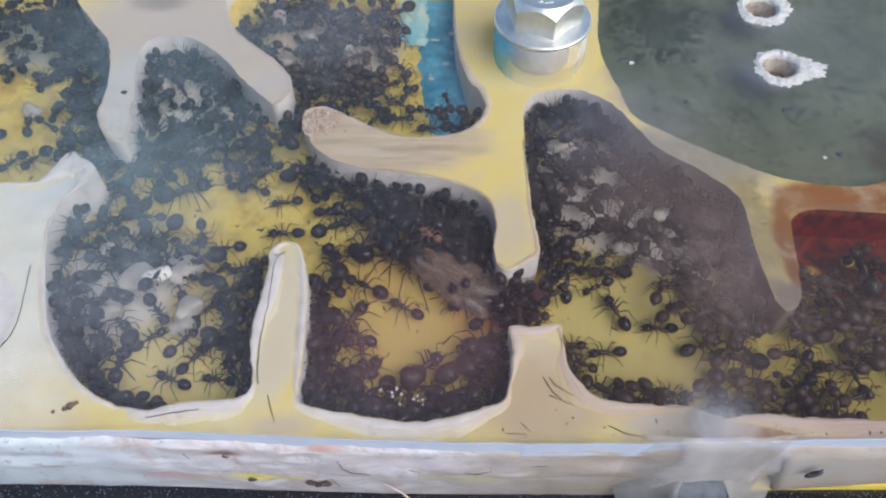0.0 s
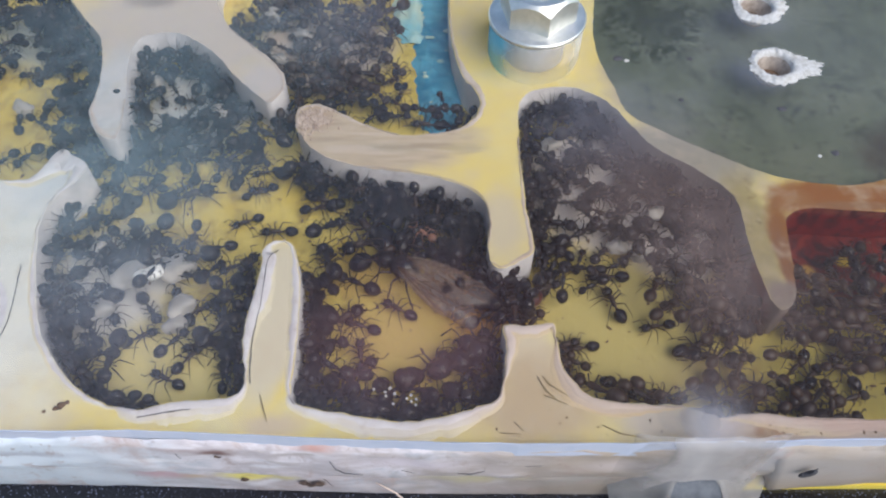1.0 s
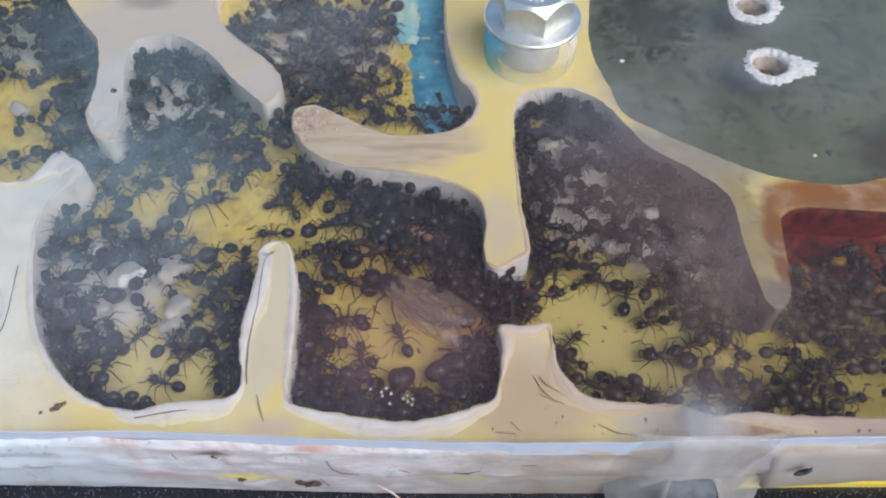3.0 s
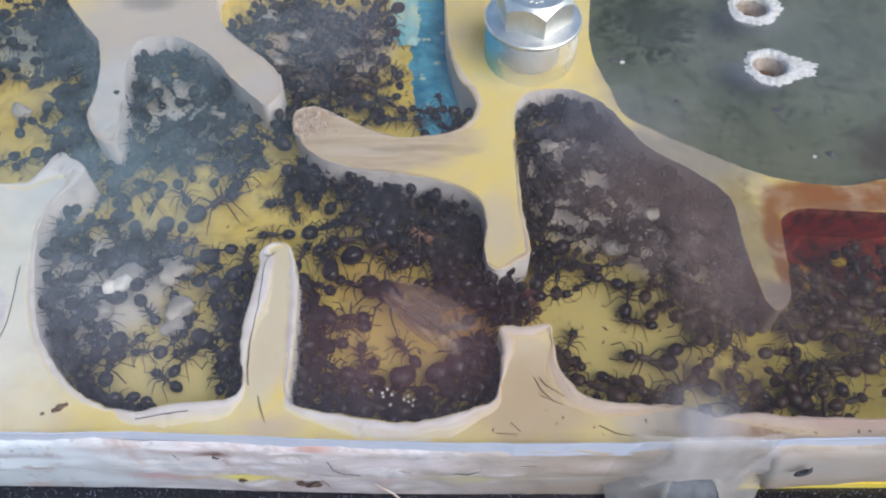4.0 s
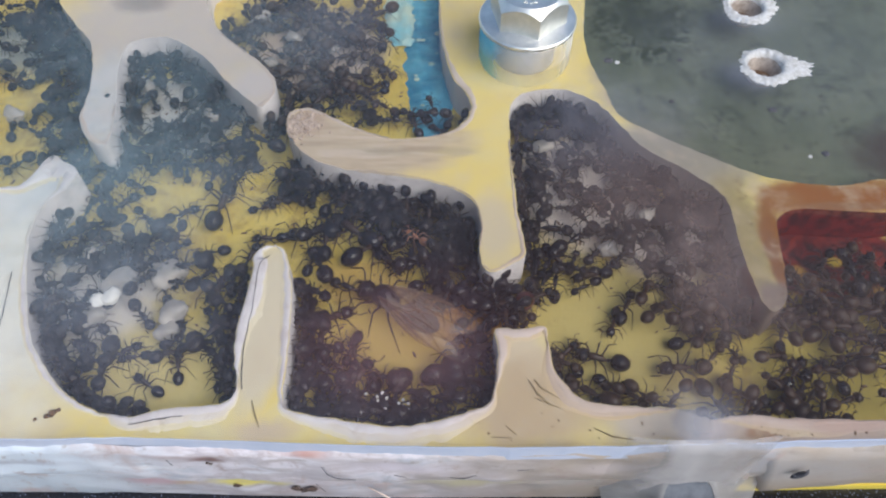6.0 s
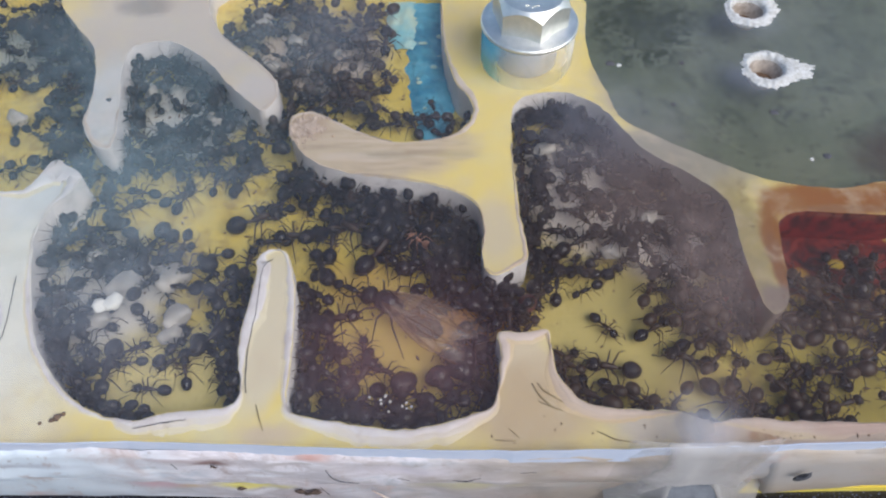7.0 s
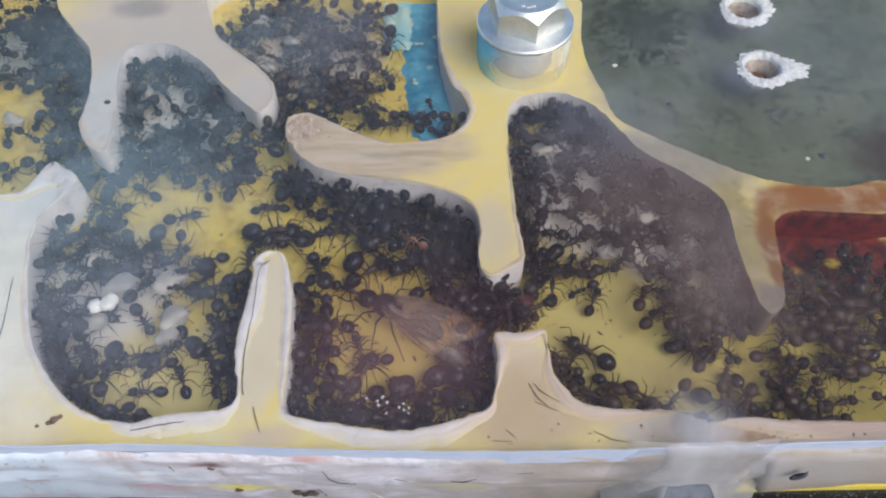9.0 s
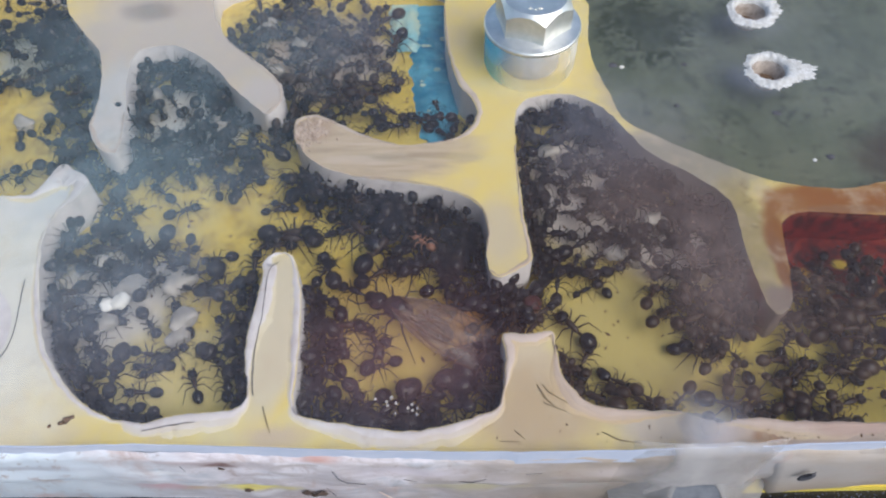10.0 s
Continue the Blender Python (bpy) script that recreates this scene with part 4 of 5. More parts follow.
# ants that walk on the upright walls: x, y, height, lean, heading, size
WALL_ANTS = [(-48.9, 57, -2.4, 80, 95, 0.9), (-48.4, 52.5, -3, 80, 80, 1.0), (-46.9, 47.5, -2.6, 80, 100, 0.9), (-45.2, 42.8, -3, 75, 110, 1.0), (-42.6, 38.8, -2.6, 75, 125, 0.9),
             (-16.7, 47.5, -2.5, 80, 92, 0.9), (-16.4, 43, -3, 80, 88, 1.0), (-16.3, 39.5, -2.6, 80, 92, 0.95), (-16.2, 36, -3, 80, 90, 0.9), (-22.3, 48, -2.6, -80, 90, 0.9),
             (-22.4, 43.5, -3, -80, 92, 1.0), (9.9, 73, -2.5, 80, 90, 0.9), (9.8, 67, -3, 80, 92, 1.0), (9.9, 61, -2.5, 80, 88, 0.9)]
CLING_MORE = [(10.2, 56, -3, 80, 90, 0.95), (12.4, 39, -2.5, 80, 95, 0.8), (-44.2, 80, -2.5, 80, 92, 0.9), (-44.6, 84.5, -3, 80, 88, 0.9), (-22.2, 39.5, -2.6, -80, 88, 0.85),
              (-22.0, 36.4, -2.8, -80, 80, 0.9), (-40, 90.8, -2.6, 80, 0, 0.9), (-36.8, 89.4, -3, 80, 325, 0.9), (14.5, 79.8, -2.6, 80, 0, 0.9), (18.5, 79.6, -3, 80, 345, 0.9)]


def scatter():
    """Shares the crowds out: ants that stand free as things, the packed ones beneath as piles."""
    for row, share, grown in zip(CROWDS, (0.84, 0.60, 0.57, 0.85), (1.0, 1.06, 1.25, 1.0)):
        taken = []
        for cx, cy, rx, ry, n in row:
            pile = []
            for i in range(int(n * share)):
                best = None
                for attempt in range(16):
                    a, r = rng.uniform(0, math.tau), math.sqrt(rng.random()) * 1.12
                    x, y = cx + rx * r * math.cos(a), cy + ry * r * math.sin(a)
                    if not inside(x, y, 0.8):
                        continue
                    gap = min(((x - u) ** 2 + (y - v) ** 2 for u, v in taken), default=99)
                    if best is None or gap > best[0]:
                        best = (gap, x, y)
                if best is None:
                    continue
                gap, x, y = best
                taken.append((x, y))
                h = rng.uniform(0, 360)
                size = grown * rng.choice([0.85, 0.9, 0.95, 1.0, 1.05, 1.1, 1.2, 1.4])
                if i % 5 == 1:
                    ANT_SPOTS.append((x, y, h, size, rng.random() < 0.4 and size < 1))
                else:
                    lift = rng.choice([0, 0, 0.4, 1.0, 1.6, 2.3])
                    m = pose(x - cx, y - cy, DEPTH + lift, rng.uniform(-25, 25) * (lift > 0), rng.uniform(-30, 30) * (lift > 0), h)
                    pile.append((m, size))
            if pile:
                PILES.append((cx, cy, pile))


# stretches of wall that the colony climbs: the wall's points, how many ants, ants packed among them
CLIMBED = [(LEFT_BODY[11:], 11, 12), (Y_LEG[6:13], 0, 26), (Y_BODY[9:] + Y_LEG[:3], 8, 14), (Y_BODY[1:9], 0, 14), (RIGHT_ARCH[:8], 10, 40), (RED_SIDE[10:] + RIGHT_ARCH[:2], 6, 22),
           (RIGHT_ARCH[8:15], 4, 8), (HOOK[:9], 10, 12), (LEFT_FINGER[2:9], 2, 5), (LEFT_FINGER[12:], 3, 8), (BLUE_BAY[:4], 1, 2), (NEAR_RIGHT[1:4], 2, 2)]


def wall_spots(line, n):
    """Poses of ants on an upright wall: feet on the plaster, back towards the chamber."""
    pts = smooth_line(line, 6, False)
    spots = []
    for k in range(n):
        i = min(int((k + rng.random()) / n * (len(pts) - 1)), len(pts) - 2)
        a, b = Vector(pts[i]), Vector(pts[i + 1])
        d = (b - a).normalized()
        p, out = a.lerp(b, rng.random()), Vector((-d.y, d.x))
        if not inside(p.x + out.x, p.y + out.y):
            out = -out
        along, up = Vector((d.x, d.y, 0)), Vector((0, 0, 1))
        turn = rng.uniform(0, math.tau)
        fwd = along * math.cos(turn) + up * math.sin(turn)
        off = Vector((out.x, out.y, 0))
        side = off.cross(fwd)
        m = Matrix((fwd, side, off)).transposed().to_4x4()
        m.translation = Vector((p.x + out.x * 0.1, p.y + out.y * 0.1, rng.uniform(-4.4, -2.2)))
        spots.append((m, rng.choice([0.8, 0.85, 0.9, 0.95, 1.0])))
    return spots


PACKED = [packed_ant(0.35), packed_ant(0.75)]


def build_ants():
    scatter()
    worker = build_ant("ant", "black-brown worker ant with glossy gaster", "colony of ants", 1.0)
    crowd, walkers, piles = [], [], []
    for i, (x, y, h, size, ceil) in enumerate(ANT_SPOTS):
        z, rx = (DEPTH, 0) if not ceil else (0.12, 180)
        worker.scale = (size,) * 3
        ob = worker if i == 0 else copy_thing(worker, pose(0, 0, 0))
        ob.matrix_basis = pose(x * MM, y * MM, z * MM, rx, 0, h) @ Matrix.Diagonal((size, size, size, 1))
        crowd.append(ob)
    major = build_ant("ant", "large black ant with swollen glossy gaster", "colony of ants", 1.0, 1.1, 1.12, 1.0)
    used = False
    for size in WALKER_SIZES:
        if size >= 1.2 and not used:
            ob, used = major, True
        else:
            ob = copy_thing(major if size >= 1.2 else worker, pose(0, 0, 0))
        ob.scale = (size,) * 3
        walkers.append(ob)
    for x, y, h, size in CLINGING:
        ob = copy_thing(worker, pose(0, 0, 0))
        ob.scale = (size,) * 3
        ob.matrix_basis = pose(x * MM, y * MM, -4.2 * MM, 0, 0, h) @ pose(0, 0, 0, 0, 38, 0) @ Matrix.Diagonal((size, size, size, 1))
    for x, y, z, lean, h, size in WALL_ANTS + CLING_MORE:
        ob = copy_thing(worker, pose(0, 0, 0))
        ob.matrix_basis = pose(x * MM, y * MM, z * MM, 0, 0, h) @ pose(0, 0, 0, lean, 0, 0) @ Matrix.Diagonal((size, size, size, 1))
    red = build_ant("ant", "red-brown queen-sized ant in the passage", "colony of ants", 1.5, 1.0, 1.15)
    for c in red.children:
        if c.name.startswith("gaster"):
            c.data.materials[0] = RED
    red.matrix_basis = pose(8.0 * MM, 46.6 * MM, DEPTH * MM, 0, 0, 215) @ Matrix.Diagonal((1.5, 1.5, 1.5, 1))
    callow = build_ant("ant", "pale orange young ant among the crowd", "colony of ants", 1.0)
    for c in callow.children_recursive:
        c.data.materials[0] = CALLOW
    callow.matrix_basis = pose(-2.9 * MM, 57.0 * MM, -3.9 * MM, 12, 8, 140) @ Matrix.Diagonal((0.8, 0.8, 0.8, 1))
    for line, n, packed in CLIMBED:
        for m, size in wall_spots(line, n):
            ob = copy_thing(worker, pose(0, 0, 0))
            m = m.copy()
            m.translation *= MM
            ob.matrix_basis = m @ Matrix.Diagonal((size, size, size, 1))
        cx, cy = (sum(v) / len(line) for v in zip(*line))
        more = []
        for m, size in wall_spots(line, packed):
            m.translation = m.translation - Vector((cx, cy, 0)) + m.to_3x3() @ Vector((0, 0, 0.5))
            more.append((m, size))
        if more:
            PILES.append((cx, cy, more))
    for cx, cy, spots in PILES:
        ob = tagged(new("ant_pile", pile_of_ants(spots, BROWN if (cx > 9 and cy < 50) or (-30 < cx < 0 and cy > 84) else BLACK)), "packed black ants crowding the chamber floor", "ants", kind="stuff")
        ob.location = (cx * MM, cy * MM, 0)
        piles.append(ob)
    return crowd, walkers, piles


def wing_bm(length, width, side):
    """A thin wing along -x, broadest past its middle."""
    bm = bmesh.new()
    n = 14
    outline = []
    for i in range(n + 1):
        u = i / n
        outline.append((-length * u, side * width * 0.28 * math.sin(math.pi * u) ** 0.7))
    for i in range(n - 1, 0, -1):
        u = i / n
        outline.append((-length * u, -side * width * (0.15 + 0.85 * math.sin(math.pi * u ** 1.5) ** 0.8) * 0.72))
    up = [bm.verts.new((x, y, 0.02 + 0.25 * math.sin(-x / length * 3) )) for x, y in outline]
    dn = [bm.verts.new((v.co.x, v.co.y, v.co.z - 0.04)) for v in up]
    bm.faces.new(up)
    bm.faces.new(dn[::-1])
    for i in range(len(up)):
        bm.faces.new((up[i - 1], dn[i - 1], dn[i], up[i]))
    bmesh.ops.recalc_face_normals(bm, faces=bm.faces)
    return bm


def vein_bm(length, width, side):
    bm = bmesh.new()
    def z(x):
        return 0.05 + 0.25 * math.sin(-x / length * 3)
    lines = [[(0, 0), (-0.45, 0.2), (-0.8, 0.2), (-0.97, 0.05)], [(0, 0), (-0.4, 0.02), (-0.62, -0.08), (-0.8, 0.12)], [(0, 0), (-0.3, -0.12), (-0.55, -0.25), (-0.9, -0.3)],
             [(-0.4, 0.02), (-0.44, 0.2)], [(-0.62, -0.08), (-0.55, -0.25)], [(-0.62, -0.08), (-0.78, -0.28)], [(-0.3, -0.12), (-0.4, -0.5)], [(0, 0), (-0.2, -0.2), (-0.5, -0.55)]]
    for ln in lines:
        tube(bm, [(x * length, side * y * width, z(x * length)) for x, y in ln], 0.05, 5)
    return bm


def build_queen():
    q = thing("winged_queen_ant", "large dark winged queen ant with amber veined wings", "ant")
    bm = bmesh.new()
    loft_x(bm, [(-2.2, 1.9, 0.25, 0.3), (-1.8, 2.1, 0.95, 1.0), (-1.0, 2.4, 1.3, 1.35), (0.2, 2.5, 1.45, 1.45), (1.1, 2.35, 1.2, 1.15), (1.7, 2.1, 0.6, 0.6)], 14)
    part("thorax", bm, BLACK, q)
    bm = bmesh.new()
    loft_x(bm, egg_rows(-7.6, -2.5, 1.5, 1.9, 1.55, 1.4, 10, 0.1), 14)
    part("gaster", bm, GASTER, q)
    bm = bmesh.new()
    tube(bm, [(-2.7, 0, 1.8), (-2.4, 0, 2.0), (-2.1, 0, 1.9)], [0.3, 0.45, 0.3], 8)
    part("petiole", bm, BROWN, q)
    hd = bmesh.new()
    loft_x(hd, [(1.6, 2.0, 0.4, 0.4), (1.9, 2.0, 1.05, 0.85), (2.6, 1.95, 1.25, 0.95), (3.2, 1.8, 1.1, 0.8), (3.6, 1.7, 0.6, 0.4)], 12)
    for s in (-1, 1):
        tube(hd, [(3.5, 0.6 * s, 1.6), (4.0, 0.65 * s, 1.5), (4.25, 0.1 * s, 1.5)], [0.25, 0.2, 0.06], 6)
    hd = part("head", hd, BLACK, q)
    for s in (1, -1):
        bm = bmesh.new()
        tube(bm, [(0, 0, 0), (0.7, 1.0 * s, 0.35), (1.3, 1.4 * s, 0.3), (2.0, 1.2 * s, 0.0), (2.9, 1.0 * s, -0.4)], 0.1, 6)
        a = part("antenna", bm, BROWN, hd)
        a.location = Vector((3.0, 0.5 * s, 2.4)) * MM
    for root, knee, foot in (((0.9, 0.7, 1.5), (1.9, 2.2, 2.4), (3.2, 3.6, 0)), ((0.0, 0.8, 1.4), (-0.2, 2.6, 2.5), (-0.6, 4.6, 0)), ((-0.9, 0.7, 1.5), (-2.4, 2.6, 2.6), (-4.9, 4.3, 0))):
        for s in (1, -1):
            bm = bmesh.new()
            leg_mesh(bm, s, root, knee, foot, 1.9)
            leg = part("leg", bm, BROWN, q)
            leg.location = Vector((root[0], root[1] * s, root[2])) * MM
    for s in (1, -1):
        for length, width, turn, z in ((12.2, 3.9, 8, 3.55), (8.6, 2.8, 14, 3.35)):
            w = part("wing", wing_bm(length, width, s), WING, q, "amber translucent wing")
            w.matrix_basis = pose(0.1 * MM, 0.9 * s * MM, z * MM, 0, -7, -turn * s)
            w.visible_shadow = False
            part("vein", vein_bm(length, width, s), VEIN, w, "brown wing veins")
    return q


# ---------------------------------------------------------------- brood, dye, debris
def larva_bm(r):
    bm = bmesh.new()
    n, rows = 13, []
    for i in range(n):
        u = i / (n - 1)
        rows.append((1.25 * (1 - math.cos(math.pi * u)) - 1.25, 0.22 * (2 * u - 1) ** 2, 0.08 + 0.74 * math.sin(math.pi * (0.06 + 0.88 * u)) * (1 + 0.02 * (-1) ** i), 0.08 + 0.66 * math.sin(math.pi * (0.06 + 0.88 * u))))
    loft_x(bm, rows, 14)
    for v in bm.verts:
        v.co += 0.30 * noise.noise_vector(v.co * 1.1 + Vector((r, 0, 0))) + 0.10 * noise.noise_vector(v.co * 3.1 + Vector((0, r, 0)))
    return bm


# large pale cocoons in the near chamber: x, y, heading, size
COCOONS = [(-38.3, 50.6, 15, 1.75), (-32.6, 51.7, 30, 1.7), (-31.3, 46.5, 40, 1.4), (-40.8, 46.2, 20, 1.3), (-31.6, 44.2, 10, 1.15), (-43.4, 55.2, 70, 0.9)]
BROOD_SPOTS = [(-36.0, 53.0), (23.3, 56.3), (21.9, 57.9), (27.7, 61.7),
               (15.0, 73.7), (24.2, 68.5), (-27.8, 100.5), (-22.0, 96.4), (-33.1, 96.4), (-26.0, 89.9), (-16.9, 93.8), (-38.0, 89.9), (-32.0, 79.2), (-42.9, 85.0), (-61.1, 79.2)]


def build_brood():
    """Pale larvae in twos and threes among the workers."""
    r = random.Random(3)
    first = part("larva", larva_bm(0.0), BROOD)
    tagged(first, "cream-white ant larva lying among the ants", "larva", "brood")
    k = 0
    for x, y in BROOD_SPOTS:
        for j in range(2):
            px, py, lift = x + r.gauss(0, 1.0), y + r.gauss(0, 1.0), DEPTH + 0.6 + 0.8 * (j % 2)
            ob = first if k == 0 else copy_thing(first, pose(0, 0, 0))
            sc = r.uniform(0.85, 1.35)
            ob.matrix_basis = pose(px * MM, py * MM, lift * MM, r.uniform(-30, 30), r.uniform(-20, 20), r.uniform(0, 360)) @ Matrix.Diagonal((sc, sc, sc, 1))
            k += 1
    for x, y, h, sc in COCOONS:
        ob = tagged(copy_thing(first, pose(0, 0, 0)), "large pale cream cocoon among the worker ants", "cocoon", "cocoons")
        ob.name = "cocoon"
        ob.matrix_basis = pose(x * MM, y * MM, (DEPTH + 0.5 + 0.9 * sc) * MM, 0, 0, h) @ Matrix.Diagonal((sc, sc * 1.15, sc, 1))
    pair = []
    for k, sc in enumerate((0.95, 0.8)):
        ob = part("larva", larva_bm(2.0 + k), EGG)
        tagged(ob, "glistening white larva carried over the crowd", "larva", "brood")
        ob.scale = (sc, sc * 1.2, sc)
        pair.append(ob)
    bm = bmesh.new()
    bmesh.ops.create_icosphere(bm, subdivisions=2, radius=0.16)
    egg = tagged(part("egg", bm, EGG), "tiny glistening white ant egg", "egg", "eggs")
    for j in range(13):
        ob = egg if j == 0 else copy_thing(egg, pose(0, 0, 0))
        ob.location = ((-5.6 + r.gauss(0, 1.1)) * MM, (35.0 + r.gauss(0, 0.55)) * MM, (DEPTH + 2.5 + r.uniform(0, 0.5)) * MM)
    return pair


def dye_sheet(left, right, z0, thick, seed):
    """A dried film of dye between two ragged plan lines, thin and torn at its rim."""
    bm = bmesh.new()
    a, b = smooth_line(left, 10, False, 0.3), smooth_line(right, 10, False, 0.3)
    n, cols, rows = min(len(a), len(b)), 14, []
    for i in range(n):
        p, q = Vector(a[i]), Vector(b[i])
        ends = min(1, 6 * min(i, n - 1 - i) / n + 0.1)
        row = []
        for k in range(cols + 1):
            u = k / cols
            w = p.lerp(q, u)
            torn = noise.noise((w.x * 0.7, w.y * 0.7, seed)) + 0.5 * noise.noise((w.x * 2.1, w.y * 2.1, seed + 3))
            high = min(1, 4 * min(u, 1 - u) + 0.05) * ends
            edge = 0.9 * torn * (1 - min(1, 5 * min(u, 1 - u)))
            row.append(bm.verts.new((w.x + edge, w.y + 0.6 * edge, z0 + thick * (high * (0.75 + 0.5 * torn) - 0.12))))
        rows.append(row)
    for u, v in zip(rows, rows[1:]):
        for k in range(cols):
            bm.faces.new((u[k], u[k + 1], v[k + 1], v[k]))
    bmesh.ops.recalc_face_normals(bm, faces=bm.faces)
    return bm


def build_dye():
    dye = thing("dye_streak", "blue dye streak dried along a chamber wall", "dye")
    part("streak", dye_sheet([(-4.6, 107), (-4.5, 98), (-5.0, 91.7), (-4.4, 85.4), (-3.6, 79), (-2.4, 75.0)], [(1.6, 107), (1.4, 97), (1.7, 90.4), (2.7, 86.7), (1.7, 79), (0.6, 75.2)], DEPTH + 0.05, 0.9, 2.0), BLUE, dye)
    part("pale_patch", dye_sheet([(-8.6, 107), (-8.4, 102), (-8.0, 98), (-6.4, 95.5)], [(-3.4, 107), (-3.6, 102), (-3.7, 98), (-3.9, 95.2)], DEPTH + 0.35, 0.9, 7.0), PALE_BLUE, dye, "pale turquoise patch")
    r = random.Random(21)
    for k in range(8):
        bm = bmesh.new()
        bmesh.ops.create_uvsphere(bm, u_segments=10, v_segments=6, radius=r.uniform(0.15, 0.5))
        bead = part("bead", bm, PALE_BLUE, dye, "pale dried bubble")
        bead.location = Vector((r.uniform(-3.2, 1.4), r.uniform(81, 100), DEPTH + 0.85)) * MM
        bead.scale = (1.3, 1, 0.3)


SPECKS = [(23.7, 82.5, 0.5, CRACK, "dark speck of dirt on the cover"), (31.0, 74.5, 0.3, CRACK, "dark speck of dirt on the cover"), (43.9, 72.9, 0.42, CRACK, "dark speck of dirt on the cover"),
          (33.5, 82.5, 0.35, CRACK, "dark speck of dirt on the cover"), (24.8, 82.1, 0.3, BURR, "white crumb on the cover"), (46.6, 64.7, 0.22, BURR, "white crumb on the cover"),
          (48.6, 65.2, 0.45, CRACK, "dark speck of dirt on the cover")]


def build_fibres():
    """Straws and hairs caught under the cover and on the seal."""
    lines = [[(9.7, 35.9, .14), (10.5, 34.3, .14), (11.9, 32.9, .14)], [(10.3, 35.9, .14), (10.9, 35.0, .14), (12.8, 33.7, .14)], [(10.2, 33.8, .14), (12.7, 32.7, .14)],
             [(16.0, 30.5, .14), (17.7, 29.6, .14), (19.9, 29.2, .14)], [(5.5, 29.6, .14), (7.6, 29.5, .14)], [(7.0, 30.8, .14), (8.0, 29.8, .14)],
             [(-19.4, 33.7, .14), (-18.9, 32.2, .14), (-18.3, 30.8, .14)]]
    for ln in lines:
        bm = bmesh.new()
        tube(bm, ln, [0.04] + [0.075] * (len(ln) - 2) + [0.035], 6)
        tagged(part("straw", bm, STRAW), "dry brown straw fibre under the cover", "straw", "straws")
    for ln in [[(-11.6, 26.75, -0.3), (-11.2, 26.6, -2.2), (-10.4, 26.55, -3.2), (-8.5, 26.5, -3.6)], [(-27.3, 27.6, -0.6), (-27.0, 27.5, -1.8)], [(-12.7, 26.5, -4.8), (-12.0, 26.4, -7.0)],
               [(1.2, 26.5, -3.0), (2.6, 26.5, -3.3), (4.0, 26.6, -2.6)], [(-4.5, 26.6, -2.4), (-3.2, 26.5, -3.0)], [(8.0, 26.6, -1.2), (9.6, 26.6, -1.0)]]:
        bm = bmesh.new()
        tube(bm, ln, [0.03] + [0.07] * (len(ln) - 2) + [0.03], 6)
        tagged(part("fibre", bm, CRACK), "dark hair-like fibre stuck to the seal", "fibre", "fibres")
    for pts in ([(-19.8, 52.1), (-20.8, 51.1), (-20.9, 48.5), (-20.9, 44.7), (-21.1, 41.1), (-21.0, 37.6), (-20.6, 35.0)], [(-31.7, 31.1), (-28.4, 31.8), (-26.4, 32.1)],
                [(-49.6, 50), (-48.9, 45), (-48.7, 41.5), (-49.6, 39)]):
        bm = bmesh.new()
        ln = smooth_line(pts, 5, False, 0.12)
        tube(bm, [(x, y, 0.135) for x, y in ln], [0.045 + 0.07 * abs(noise.noise((x, y, 0))) for x, y in ln], 5)
        part("crack", bm, CRACK, NEST, "dark hairline crack in the rim")
    r = random.Random(8)
    crumbs = [(-39.9, 32.4, 0.35), (-40.4, 32.1, 0.25), (-41.5, 31.8, 0.2), (-39.3, 32.8, 0.2)] + [(r.uniform(3, 22), r.uniform(29.2, 32.5), r.uniform(0.05, 0.12)) for k in range(14)] + \
             [(r.uniform(32, 44), r.uniform(29.6, 31.0), r.uniform(0.05, 0.13)) for k in range(18)]
    for x, y, size, mat, label in SPECKS:
        bm = bmesh.new()
        bmesh.ops.create_icosphere(bm, subdivisions=2, radius=size)
        for v in bm.verts:
            v.co += 0.5 * size * noise.noise_vector(v.co * 2 + Vector((x, y, 0)))
            v.co.z = 3.005 + max(0, v.co.z * 0.35)
            v.co.x, v.co.y = v.co.x * 1.3 + x, v.co.y + y
        tagged(part("speck", bm, mat), label, "speck", "specks")
    bm = bmesh.new()
    for k in range(330):
        x, y = -18.0 + r.gauss(0, 1.2), 73.6 + r.gauss(0, 1.2)
        if not inside(x, y):
            bmesh.ops.create_icosphere(bm, subdivisions=1, radius=r.uniform(0.1, 0.26), matrix=Matrix.Translation((x, y, 0.08)) @ Matrix.Diagonal((1, 1, 0.7, 1)))
    spill = bmesh.new()
    for k in range(340):
        g = 0.04 + 0.14 * r.random() ** 3
        bmesh.ops.create_icosphere(spill, subdivisions=1, radius=g, matrix=pose(r.gauss(-6, 4), 26.6 - abs(r.gauss(0, 0.8)), TABLE + 0.3 * g, r.uniform(0, 60), r.uniform(0, 60), r.uniform(0, 90)) @ Matrix.Diagonal((1.8, 1, 0.7, 1)))
    tagged(part("spilled_crumbs", spill, SAND), "sandy crumbs spilled along the nest's front", "crumbs", kind="stuff")
